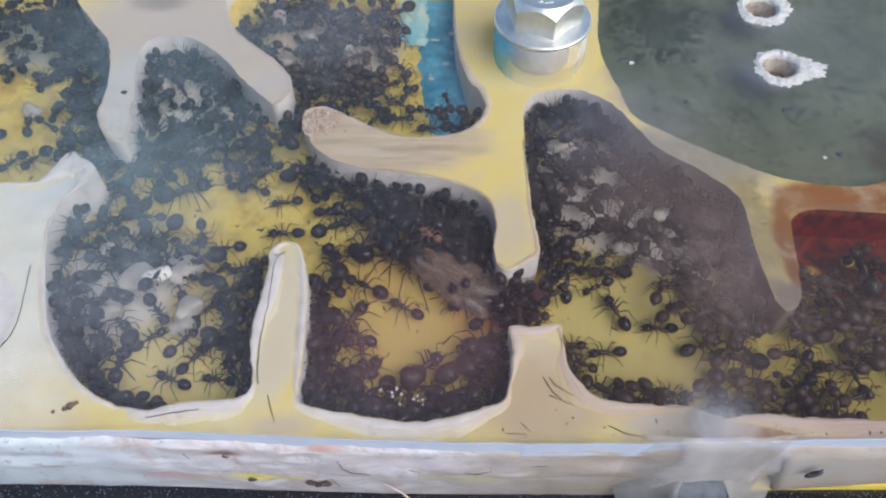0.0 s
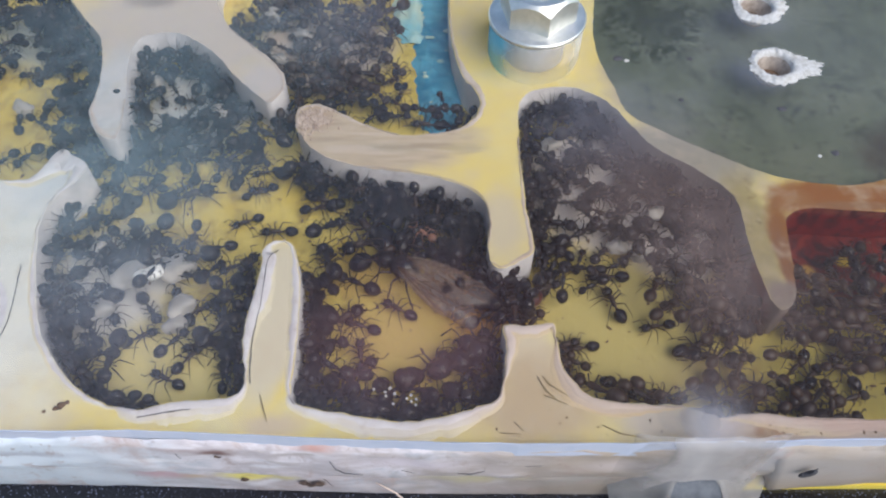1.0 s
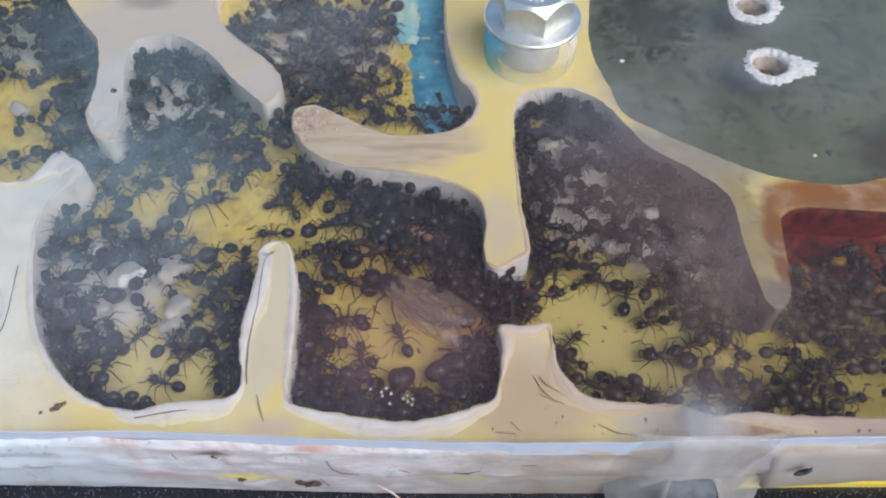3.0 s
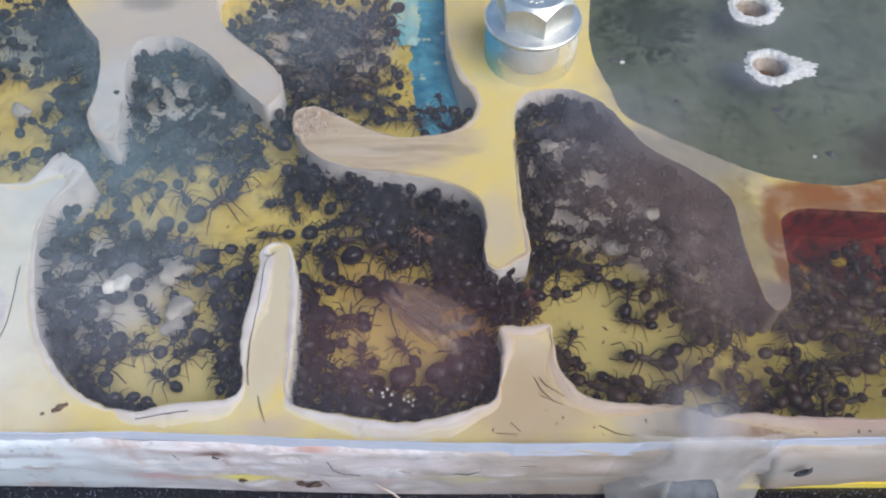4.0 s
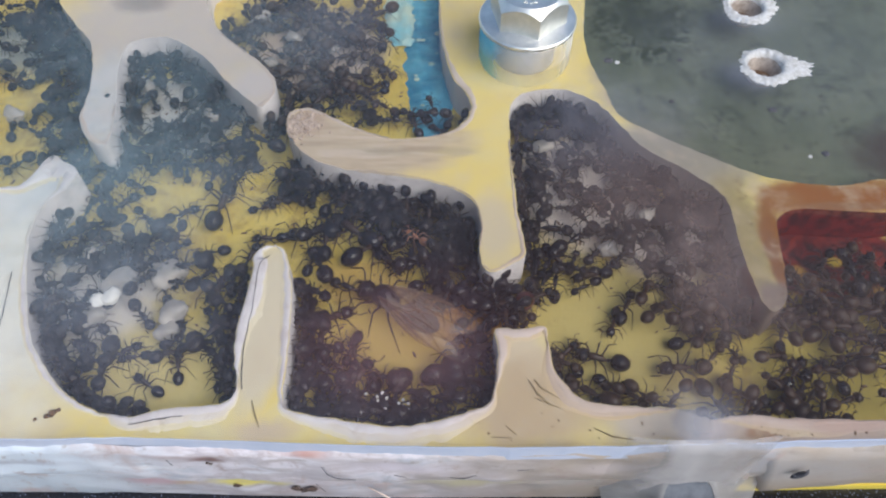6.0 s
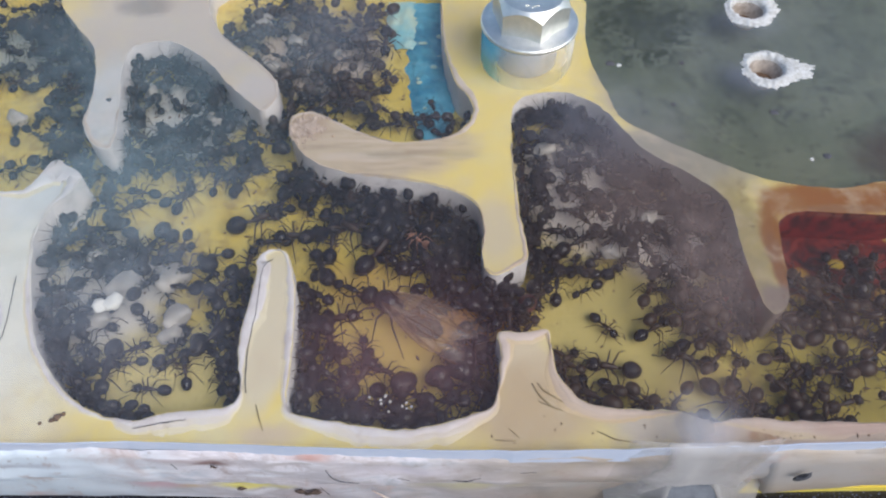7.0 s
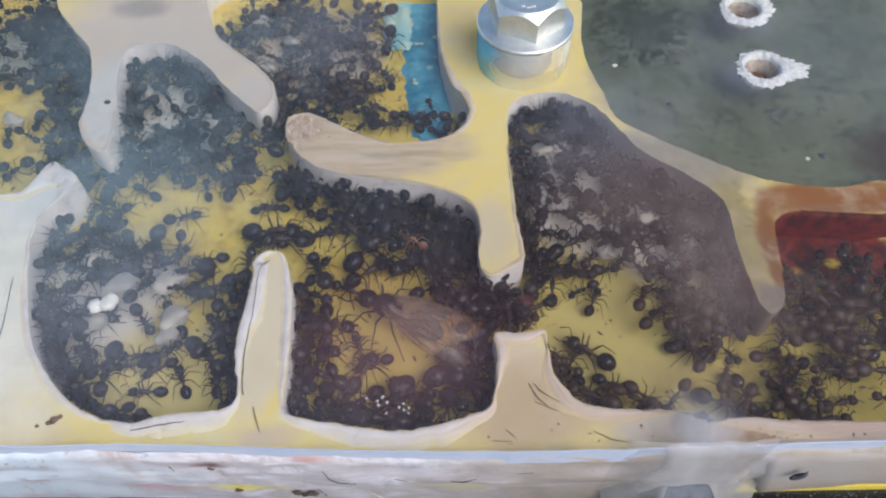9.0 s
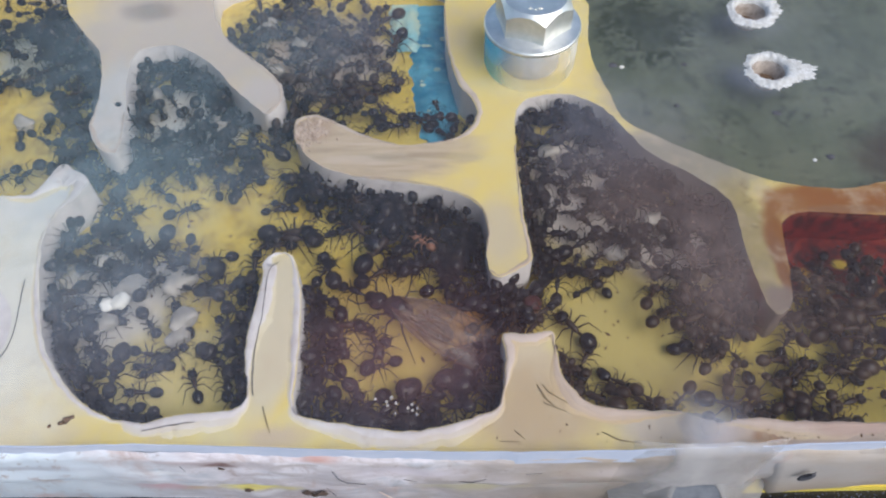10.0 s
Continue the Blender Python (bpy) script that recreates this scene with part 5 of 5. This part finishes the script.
    for x, z, size in ((-21.7, -7.9, 0.42), (-15.2, -7.9, 0.5), (-13.8, -8.1, 0.55), (-14.6, -8.5, 0.4), (-23.0, -0.9, 0.3)):
        clot = bmesh.new()
        bmesh.ops.create_icosphere(clot, subdivisions=3, radius=size)
        for v in clot.verts:
            v.co += 1.0 * size * noise.noise_vector(v.co * (1.1 / size) + Vector((x, z, 0)))
            v.co.y *= 0.3
        dirt = tagged(part("dirt_clot", clot, DARK_DIRT), "dark brown clot of dirt stuck to the seal", "dirt", "dirt clots")
        dirt.location = Vector((x, 27.0 if x > -18 else 27.4, z)) * MM
    stalk = bmesh.new()
    tube(stalk, [(-7.4, 26.7, -6.6), (-5.4, 26.2, -8.4), (-3.6, 25.5, -11.0), (-2.6, 25.2, -11.9)], [0.06, 0.1, 0.1, 0.06], 6)
    tagged(part("straw", stalk, GRIT), "long pale straw leaning on the front seal", "straw", "straws")
    litter, k = bmesh.new(), 0
    while k < 420:
        x, y = r.uniform(-60, 56), r.uniform(31, 100)
        if inside(x, y, 0.5):
            a, g = r.uniform(0, 360), r.uniform(0.06, 0.2)
            bmesh.ops.create_icosphere(litter, subdivisions=1, radius=g, matrix=pose(x, y, DEPTH + 0.3 * g, 0, 0, a) @ Matrix.Diagonal((r.uniform(0.8, 3), 1, 0.5, 1)))
            k += 1
    tagged(part("floor_litter", litter, DEBRIS), "brown litter scattered over the chamber floors", "litter", kind="stuff")
    tagged(part("sand_grains", bm, GRIT), "sandy grains scattered on the plaster tip", "sand", kind="stuff")
    for x, y, size in crumbs:
        bm = bmesh.new()
        bmesh.ops.create_icosphere(bm, subdivisions=2, radius=size)
        for v in bm.verts:
            v.co += 1.1 * size * noise.noise_vector(v.co * (0.9 / size) + Vector((x, y, 0)))
            v.co.z = max(-0.02, v.co.z * 0.5) + 0.0
        bmesh.ops.translate(bm, verts=bm.verts, vec=(x, y, 0.03))
        tagged(part("crumb", bm, DEBRIS), "small brown crumb of dirt under the cover", "crumb", "crumbs")


def build_tube_port():
    """A short tube let into the front at a slant, bedded in grey silicone that laps up over the cover."""
    port = thing("tube_port", "dark tube end bedded in cloudy grey silicone", "tube", at=(26.1, 27.3, -7.9))
    port.rotation_euler = (radians(-42), 0, 0)
    bm = bmesh.new()
    n = 56
    prof = smooth_line([(8.6, 0.4), (7.4, -0.5), (6.0, -1.2), (4.8, -1.9), (3.9, -2.6), (3.3, -3.1), (2.75, -3.2)], 3)
    rings = []
    for r0, y in prof:
        ring = []
        for k in range(n):
            c, d = math.cos(k * math.tau / n), math.sin(k * math.tau / n)
            rr = r0 * (1 + 0.1 * noise.noise((2 * c, 2 * d, y * 0.4)))
            ring.append(bm.verts.new((rr * c, y + 0.35 * noise.noise((2 * c, 2 * d, 5)), rr * d)))
        rings.append(ring)
    for u, v in zip(rings, rings[1:]):
        for k in range(n):
            bm.faces.new((u[k], u[(k + 1) % n], v[(k + 1) % n], v[k]))
    bmesh.ops.recalc_face_normals(bm, faces=bm.faces)
    part("collar", bm, COLLAR, port, "cloudy grey silicone collar")
    bm = bmesh.new()
    bmesh.ops.create_cone(bm, cap_ends=True, segments=36, radius1=2.7, radius2=2.7, depth=4.1, matrix=Matrix.Translation((0, -1.0, 0)) @ Matrix.Rotation(math.pi / 2, 4, "X"))
    flat_shaded(part("tube", bm, DARK_RUBBER, port, "dark tube end"), 40)
    smear = thing("silicone_smear", "cloudy silicone smear lapping over the cover's edge", "sealant", at=(26, 30.2, 3.0))
    bm = bmesh.new()
    n, m, rings = 40, 7, []
    for j in range(m):
        rr = 1 - j / m
        rings.append([bm.verts.new((5.2 * rr * math.cos(k * math.tau / n), 3.6 * rr * math.sin(k * math.tau / n) * (0.7 if math.sin(k * math.tau / n) < 0 else 1), 0.012 + 0.2 * (1 - rr ** 3))) for k in range(n)])
    for u, v in zip(rings, rings[1:]):
        for k in range(n):
            bm.faces.new((u[k], u[(k + 1) % n], v[(k + 1) % n], v[k]))
    bm.faces.new(rings[-1])
    bmesh.ops.recalc_face_normals(bm, faces=bm.faces)
    part("film", bm, SMEAR, smear)
    bm = bmesh.new()
    prof = [(0.3, 3.06), (-0.45, 2.9), (-0.75, 1.4), (-0.95, -0.4), (-1.15, -2.0), (-1.4, -3.6), (-1.6, -5.2), (-1.7, -6.8)]
    rows = []
    for k, (dy, z) in enumerate(prof):
        f = k / (len(prof) - 1)
        x0, x1 = 18.5 - 2.0 * f, 34.0 - 2.6 * f ** 0.6
        rows.append([bm.verts.new((x0 + (x1 - x0) * i / 24 - 26 + 0.3 * noise.noise((i * 0.1, k * 0.35, 3.0)), 27.75 + dy + 0.5 * abs(i / 12 - 1) ** 3 + 0.25 * noise.noise((i * 0.35, k * 0.6, 1.0)) - 30.2, z - 3.0))
                     for i in range(25)])
    for u, v in zip(rows, rows[1:]):
        for i in range(24):
            bm.faces.new((u[i], u[i + 1], v[i + 1], v[i]))
    part("drip", bm, DRIP, smear, "grey translucent run of silicone down the front")


def build_dead_bug():
    bug = thing("dead_insect", "small dark dead insect stuck to the front seal", "insect", at=(37.2, 26.6, -3.0))
    bm = bmesh.new()
    loft_x(bm, egg_rows(-1.15, 1.0, 0, 0, 0.36, 0.3, 7), 8)
    b = part("body", bm, CRACK, bug)
    b.rotation_euler = (radians(70), 0, radians(0))
    for s in (-1, 1):
        bm = bmesh.new()
        tube(bm, [(-0.3 + 0.5 * s, 0, 0.2), (0.3 + 0.6 * s, -0.2, 0.75), (0.7 + 0.8 * s, -0.1, 0.95)], [0.16, 0.14, 0.05], 5)
        part("wing", bm, CRACK, bug)
    bug.rotation_euler = (0, radians(-50), 0)


build_counter()
NEST = build_nest()
build_front_seal()
build_cover()
build_bolt()
build_tube_port()
build_dye()
CARRIED = build_brood()
QUEEN = build_queen()
CROWD, WALKERS, PILE_OBS = build_ants()
build_fibres()
build_dead_bug()


def crawl(ant, rows, z=DEPTH):
    """Keys an ant along plan rows (seconds, x, y, heading) and lets its legs step while it goes."""
    full = [rows[0]]
    for a, b in zip(rows, rows[1:]):
        n = max(1, math.ceil(abs(b[3] - a[3]) / 55))
        full += [tuple(p + (q - p) * k / n for p, q in zip(a, b)) for k in range(1, n + 1)]
    walk(ant, [(t, pose(x * MM, y * MM, z * MM, 0, 0, h)) for t, x, y, h in full])
    legs = [c for c in ant.children if c.name.startswith("leg")]
    for k, leg in enumerate(legs):
        steps, t, phase = [], 0.0, 1 if k in (0, 3, 4) else -1
        while t < 9.99:
            i = max(j for j in range(len(rows)) if rows[j][0] <= t + 1e-6)
            a, b = rows[i], rows[min(i + 1, len(rows) - 1)]
            pace = math.hypot(b[1] - a[1], b[2] - a[2]) / max(0.1, b[0] - a[0])
            steps.append((t, leg.matrix_basis.normalized() @ pose(0, 0, 0, 0, 0, phase * min(16, 3 + 7 * pace))))
            phase, t = -phase, t + (0.2 if pace > 1.2 else 0.5)
        steps.append((10, leg.matrix_basis.normalized()))
        walk(leg, steps)
    for k, feeler in enumerate(c for c in ant.children_recursive if c.name.startswith("antenna")):
        walk(feeler, [(j * 0.5, Matrix.Translation(feeler.location) @ pose(0, 0, 0, 0, 12 * math.sin(j * 1.9 + k), 14 * math.sin(j * 1.3 + 2 * k))) for j in range(21)])


def motions():
    r = random.Random(5)
    for ob, (x, y, h, size, ceil) in zip(CROWD, ANT_SPOTS):
        z, rx = (DEPTH, 0) if not ceil else (0.12, 180)
        rows, px, py, ph = [], x, y, h
        for t in (0, 1.2, 2.4, 3.6, 4.8, 6, 7.2, 8.4, 10):
            rows.append((t, pose(px * MM, py * MM, z * MM, rx, 0, ph)))
            nx, ny = px + r.gauss(0, 0.5), py + r.gauss(0, 0.5)
            if inside(nx, ny, 1.2):
                px, py = nx, ny
            ph += r.gauss(0, 14)
        walk(ob, rows)
    for ob, (cx, cy, spots) in zip(PILE_OBS, PILES):
        walk(ob, [(t, pose((cx + r.gauss(0, 0.18)) * MM, (cy + r.gauss(0, 0.18)) * MM, r.uniform(0, 0.1) * MM, 0, 0, r.gauss(0, 1.2))) for t in (0, 1.7, 3.3, 5, 6.7, 8.3, 10)])
    for ob, dx, dy, turn in zip(CARRIED, (0, -1.5), (0, -0.6), (20, 75)):
        walk(ob, [(t, pose((x + dx) * MM, (y + dy) * MM, -2.4 * MM, 10, 0, turn + h)) for t, x, y, h in [
            (0, -34.9, 50.6, 0), (2.5, -35.6, 50.4, 5), (4, -38.2, 49.4, 20), (4.5, -38.5, 49.2, 22), (5.5, -38.4, 48.4, 30), (7.5, -38.7, 47.9, 34), (10, -38.8, 48.5, 30)]])
    walk(QUEEN, [(t, pose(x * MM, y * MM, (DEPTH + 0.5) * MM, 0, 0, h)) for t, x, y, h in [
        (0, -4.6, 53.0, 148), (1, -5.2, 51.6, 147), (1.5, -5.6, 50.9, 147), (2.5, -6.1, 49.6, 146), (4, -6.6, 48.3, 147), (4.5, -6.6, 48.2, 147), (5.5, -6.4, 48.1, 148),
        (7, -6.3, 47.7, 149), (7.5, -6.2, 47.5, 149), (8.5, -6.1, 47.4, 150), (10, -5.8, 47.2, 151)]])
    crawl(WALKERS[0], [(0, -36.2, 35.1, 200), (10, -36.1, 35.1, 205)])
    crawl(WALKERS[1], [(0, -26.7, 37.8, 172), (0.5, -26.2, 38.4, 130), (1, -25.2, 38.3, 97), (2.5, -25.2, 38.3, 94),
        (4.5, -25.0, 38.5, 92), (5.5, -24.6, 38.9, 90), (7.5, -25.1, 39.2, 98), (8.5, -25.4, 39.2, 102), (10, -25.2, 38.7, 100)])
    crawl(WALKERS[2], [(0, -31.9, 37.8, 158), (1, -31.6, 37.8, 155), (2.5, -31.3, 37.3, 165), (4.5, -31.8, 38.1, 142),
        (5.5, -32.6, 38.0, 140), (7, -33.0, 37.7, 175), (7.5, -32.9, 37.3, 183), (8.5, -32.9, 37.4, 183), (9, -33.1, 37.6, 180),
        (10, -34.8, 37.6, 180)])
    crawl(WALKERS[3], [(0, -29.6, 40.5, 50), (1, -29.3, 40.5, 52), (2.5, -29.5, 40.4, 55), (4.5, -29.6, 40.5, 62), (5.5, -29.8, 40.4, 95),
        (7, -29.3, 40.1, 105), (7.5, -29.4, 39.8, 112), (8.5, -29.3, 39.4, 115), (10, -28.8, 38.7, 112)])
    crawl(WALKERS[4], [(0, -11.2, 43.7, 150), (0.5, -10.3, 44.5, 150), (1, -10.2, 44.7, 160), (1.5, -10.6, 44.9, 165),
        (2.5, -11.2, 44.9, 172), (4, -11.2, 44.6, 180), (5, -10.7, 42.7, 220), (5.5, -10.2, 42.5, 252), (7, -9.7, 40.4, 230),
        (7.5, -7.9, 40.7, 208), (10, -7.7, 40.5, 200)])
    crawl(WALKERS[5], [(0, -11.4, 38.5, 180), (2.5, -11.0, 37.8, 185), (4.5, -11.2, 38.2, 175), (5.5, -11.4, 39.1, 160),
        (7, -12.1, 41.4, 120), (7.5, -12.8, 41.8, 110), (10, -12.9, 42.0, 110)])
    crawl(WALKERS[6], [(0, -5.8, 47.3, 150), (1.5, -5.9, 46.9, 150), (2, -6.4, 46.4, 115), (2.5, -5.3, 44.5, 110), (4, -4.4, 41.6, 130),
        (4.5, -3.9, 40.4, 132), (5.5, -5.8, 38.5, 175), (7, -6.1, 39.6, 160), (7.5, -3.2, 40.9, 130), (8.5, -3.0, 37.7, 170),
        (10, -2.9, 36.9, 180)])
    crawl(WALKERS[7], [(0, -3.0, 39.3, 42), (1, -1.5, 39.5, 40), (2, 1.1, 39.3, 15), (2.5, 1.4, 39.5, 10), (4, 5.7, 40.8, 20),
        (4.5, 3.1, 41.0, -130), (5.5, 3.2, 41.1, -135), (7.5, 2.2, 42.3, -155), (8.5, 2.3, 42.0, -155), (10, 2.2, 42.4, -160)])
    crawl(WALKERS[8], [(0, -14.5, 53.0, 95), (1, -14.7, 53.3, 92), (2.5, -13.9, 54.1, 90), (4, -13.9, 55.4, 90), (4.5, -14.2, 56.2, 90),
        (5.5, -14.2, 57.8, 90), (7, -13.7, 57.9, 85), (8, -10.7, 55.9, 60), (8.5, -8.6, 53.9, 40), (10, -8.2, 53.2, 30)])
    crawl(WALKERS[9], [(0, -22.2, 63.4, 190), (1, -25.9, 59.8, 205), (1.5, -27.0, 62.1, 170), (2, -30.0, 64.1, 155),
        (2.5, -34.5, 66.5, 158), (4, -36.7, 71.1, 120), (10, -37.9, 73.6, 120)])
    crawl(WALKERS[10], [(0, -35.1, 65.2, 20), (2.5, -31.6, 62.8, 20), (3.8, -30.1, 62.9, 35), (4.5, -28.0, 63.2, 48), (5, -27.6, 63.3, 62),
        (5.5, -28.2, 63.5, 80), (6.8, -25.9, 62.5, 40), (7, -23.3, 61.3, 20), (7.5, -20.9, 59.0, 2), (8.5, -21.0, 59.2, 0),
        (9.5, -19.9, 59.6, 2), (10, -19.7, 59.4, 0)])
    crawl(WALKERS[11], [(0, -10.6, 56.1, 205), (2.5, -10.2, 56.1, 200), (4.5, -13.0, 57.3, 192), (5.5, -15.3, 58.2, 188),
        (7, -18.5, 58.5, 185), (7.5, -19.6, 58.2, 182), (8.5, -20.0, 59.2, 180), (9, -19.7, 58.2, 182), (10, -19.7, 58.5, 178)])
    crawl(WALKERS[12], [(0, -32.2, 53.9, 195), (10, -31.4, 53.2, 198)])
    crawl(WALKERS[13], [(0, -4.6, 54.1, 300), (2.5, -4.3, 53.1, 305), (3.8, -6.9, 54.1, 310), (5.5, -6.1, 53.8, 312), (7, -5.5, 54.2, 330),
        (10, -5.0, 54.2, 340)])
    crawl(WALKERS[14], [(0, -10.4, 41.4, 95), (2.5, -9.3, 40.6, 95), (4.5, -9.3, 40.8, 93), (5.5, -9.8, 41.3, 95), (7.5, -8.7, 42.6, 100),
        (9, -9.1, 42.9, 110), (10, -8.5, 44.1, 110)])
    crawl(WALKERS[15], [(0, 20.4, 35.5, 330), (0.5, 20.0, 36.0, 335), (1, 19.7, 36.6, 330), (2.5, 19.7, 37.0, 325), (5.5, 19.8, 37.3, 330),
        (7.5, 20.3, 37.4, 340), (10, 19.7, 38.2, 330)])
    crawl(WALKERS[16], [(0, 29.3, 42.3, 20), (2.5, 28.9, 42.0, 22), (4.5, 29.2, 42.4, 15), (5.5, 29.6, 42.8, 10), (7.5, 30.3, 43.4, 20),
        (10, 30.1, 43.2, 15)])
    crawl(WALKERS[17], [(0, 29.6, 35.7, 265), (2.5, 29.6, 35.3, 265), (4.5, 26.6, 37.7, 200), (5.5, 27.2, 38.7, 190),
        (7.5, 28.5, 41.7, 150), (10, 30.2, 44.1, 120)])
    crawl(WALKERS[18], [(0, 19.5, 47.0, 115), (1, 20.0, 48.0, 110), (2.5, 22.2, 48.9, 75), (5.5, 22.6, 48.7, 70), (7, 25.4, 45.1, 30),
        (7.5, 28.6, 44.5, 10), (8.5, 29.5, 42.2, -10), (10, 28.8, 41.9, -10)])
    crawl(WALKERS[19], [(0, 17.6, 41.3, 185), (0.5, 16.9, 41.3, 185), (1, 15.2, 41.7, 190), (2.5, 13.1, 41.0, 200), (4, 13.8, 38.9, 220),
        (5.5, 14.9, 37.8, 240), (7.5, 15.4, 36.6, 250), (10, 15.0, 37.2, 250)])
    crawl(WALKERS[20], [(0, -14.7, 61.7, 178), (0.5, -15.9, 62.4, 175), (1, -16.0, 63.4, 165), (1.5, -17.4, 65.3, 150),
        (4, -19.6, 66.9, 140), (10, -20.7, 68.6, 150)])
    crawl(WALKERS[21], [(0, -15.5, 61.8, 0), (1, -16.5, 62.2, 10), (2.5, -19.5, 62.3, -60), (4, -19.5, 62.2, -70),
        (5.5, -22.2, 63.7, -160), (7.5, -12.4, 66.4, -190), (10, -14.0, 64.5, -190)])
    crawl(WALKERS[22], [(0, 32.5, 40.5, 170), (3.8, 23.6, 40.3, 170), (5, 19.8, 40.0, 165), (5.5, 18.0, 40.7, 165), (7, 19.1, 39.9, 170),
        (7.5, 19.2, 39.4, 172), (8, 18.5, 41.2, 150), (8.5, 17.2, 42.0, 145), (9, 17.2, 42.0, 145), (9.5, 16.0, 43.8, 140),
        (10, 15.0, 45.3, 130)])
    crawl(WALKERS[23], [(0, -38.3, 57.4, 300), (4.5, -39.7, 57.3, 270), (6.8, -33.0, 58.8, 420), (7, -33.9, 65.4, 430),
        (7.5, -33.2, 69.3, 440), (8.5, -34.0, 69.8, 445), (9, -32.5, 70.4, 430), (10, -31.2, 73.0, 410)])
    crawl(WALKERS[24], [(0, -9.5, 38.5, 60), (4.5, -8.7, 38.4, 60), (7, -8.8, 39.3, 60), (8.5, -8.6, 40.1, 62), (9, -8.3, 40.1, 60),
        (9.5, -7.4, 40.8, 55), (10, -7.9, 42.3, 60)])
    crawl(WALKERS[25], [(0, -37.9, 51.3, 5), (4.5, -38.5, 51.2, 15), (5.5, -38.1, 52.5, 40), (7.5, -38.4, 52.6, 80), (10, -38.7, 52.6, 100)])
    crawl(WALKERS[26], [(0, -21.7, 58.3, 182), (10, -21.7, 57.8, 182)])
    crawl(WALKERS[27], [(0, -27.3, 42.7, 160), (2.5, -28.6, 42.4, 170), (4.5, -35.4, 41.3, 190), (5.5, -35.0, 41.3, 190),
        (7.5, -36.4, 40.9, 190), (10, -34.8, 41.0, 185)])
    crawl(WALKERS[28], [(0, -28.0, 42.0, 200), (2.5, -29.5, 41.9, 200), (4.5, -29.9, 41.7, 210), (5.5, -31.1, 41.9, 200),
        (7.5, -31.1, 40.8, 220), (10, -33.8, 40.3, 200)])
    crawl(WALKERS[29], [(0, -39.7, 61.0, 180), (2.5, -38.9, 68.9, 180), (4.5, -37.9, 62.3, 280), (5.5, -37.6, 62.3, 320),
        (7.5, -40.2, 57.5, 300), (10, -40.5, 57.6, 300)])
    crawl(WALKERS[30], [(0, -28.4, 67.3, 40), (2.5, -21.7, 62.9, 10), (4.5, -21.1, 63.4, 5), (5.5, -22.8, 62.9, 10),
        (7.5, -22.0, 64.0, 20), (8.5, -22.4, 63.7, 10), (10, -22.2, 63.8, 10)])
    crawl(WALKERS[31], [(0, -26.4, 66.1, 150), (2.5, -21.7, 64.3, 260), (4.5, -22.1, 63.7, 190), (5.5, -21.5, 63.9, 200),
        (7.5, -21.4, 63.5, 170), (8.5, -21.8, 63.7, 175), (10, -21.6, 64.5, 160)])
    crawl(WALKERS[32], [(0, -20.2, 52.4, 300), (4.5, -17.2, 55.2, 440), (7.5, -14.4, 54.3, 420), (10, -15.0, 53.9, 420)])
    crawl(WALKERS[33], [(0, -35.3, 65.3, 200), (4.5, -34.3, 64.6, 320), (5.5, -32.6, 61.3, 380), (7.5, -35.0, 66.3, 390),
        (8.5, -32.6, 62.1, 370), (10, -34.4, 63.7, 380)])
    crawl(WALKERS[34], [(0, 24.2, 44.6, 180), (2.5, 25.0, 44.9, 200), (4.5, 22.2, 45.4, 160), (7.5, 19.2, 45.2, 340), (10, 19.0, 51.7, 480)])
    crawl(WALKERS[35], [(0, 24.4, 36.3, 170), (4.5, 24.4, 35.5, 180), (7.5, 15.5, 35.9, 300), (10, 18.8, 37.9, 300)])


motions()
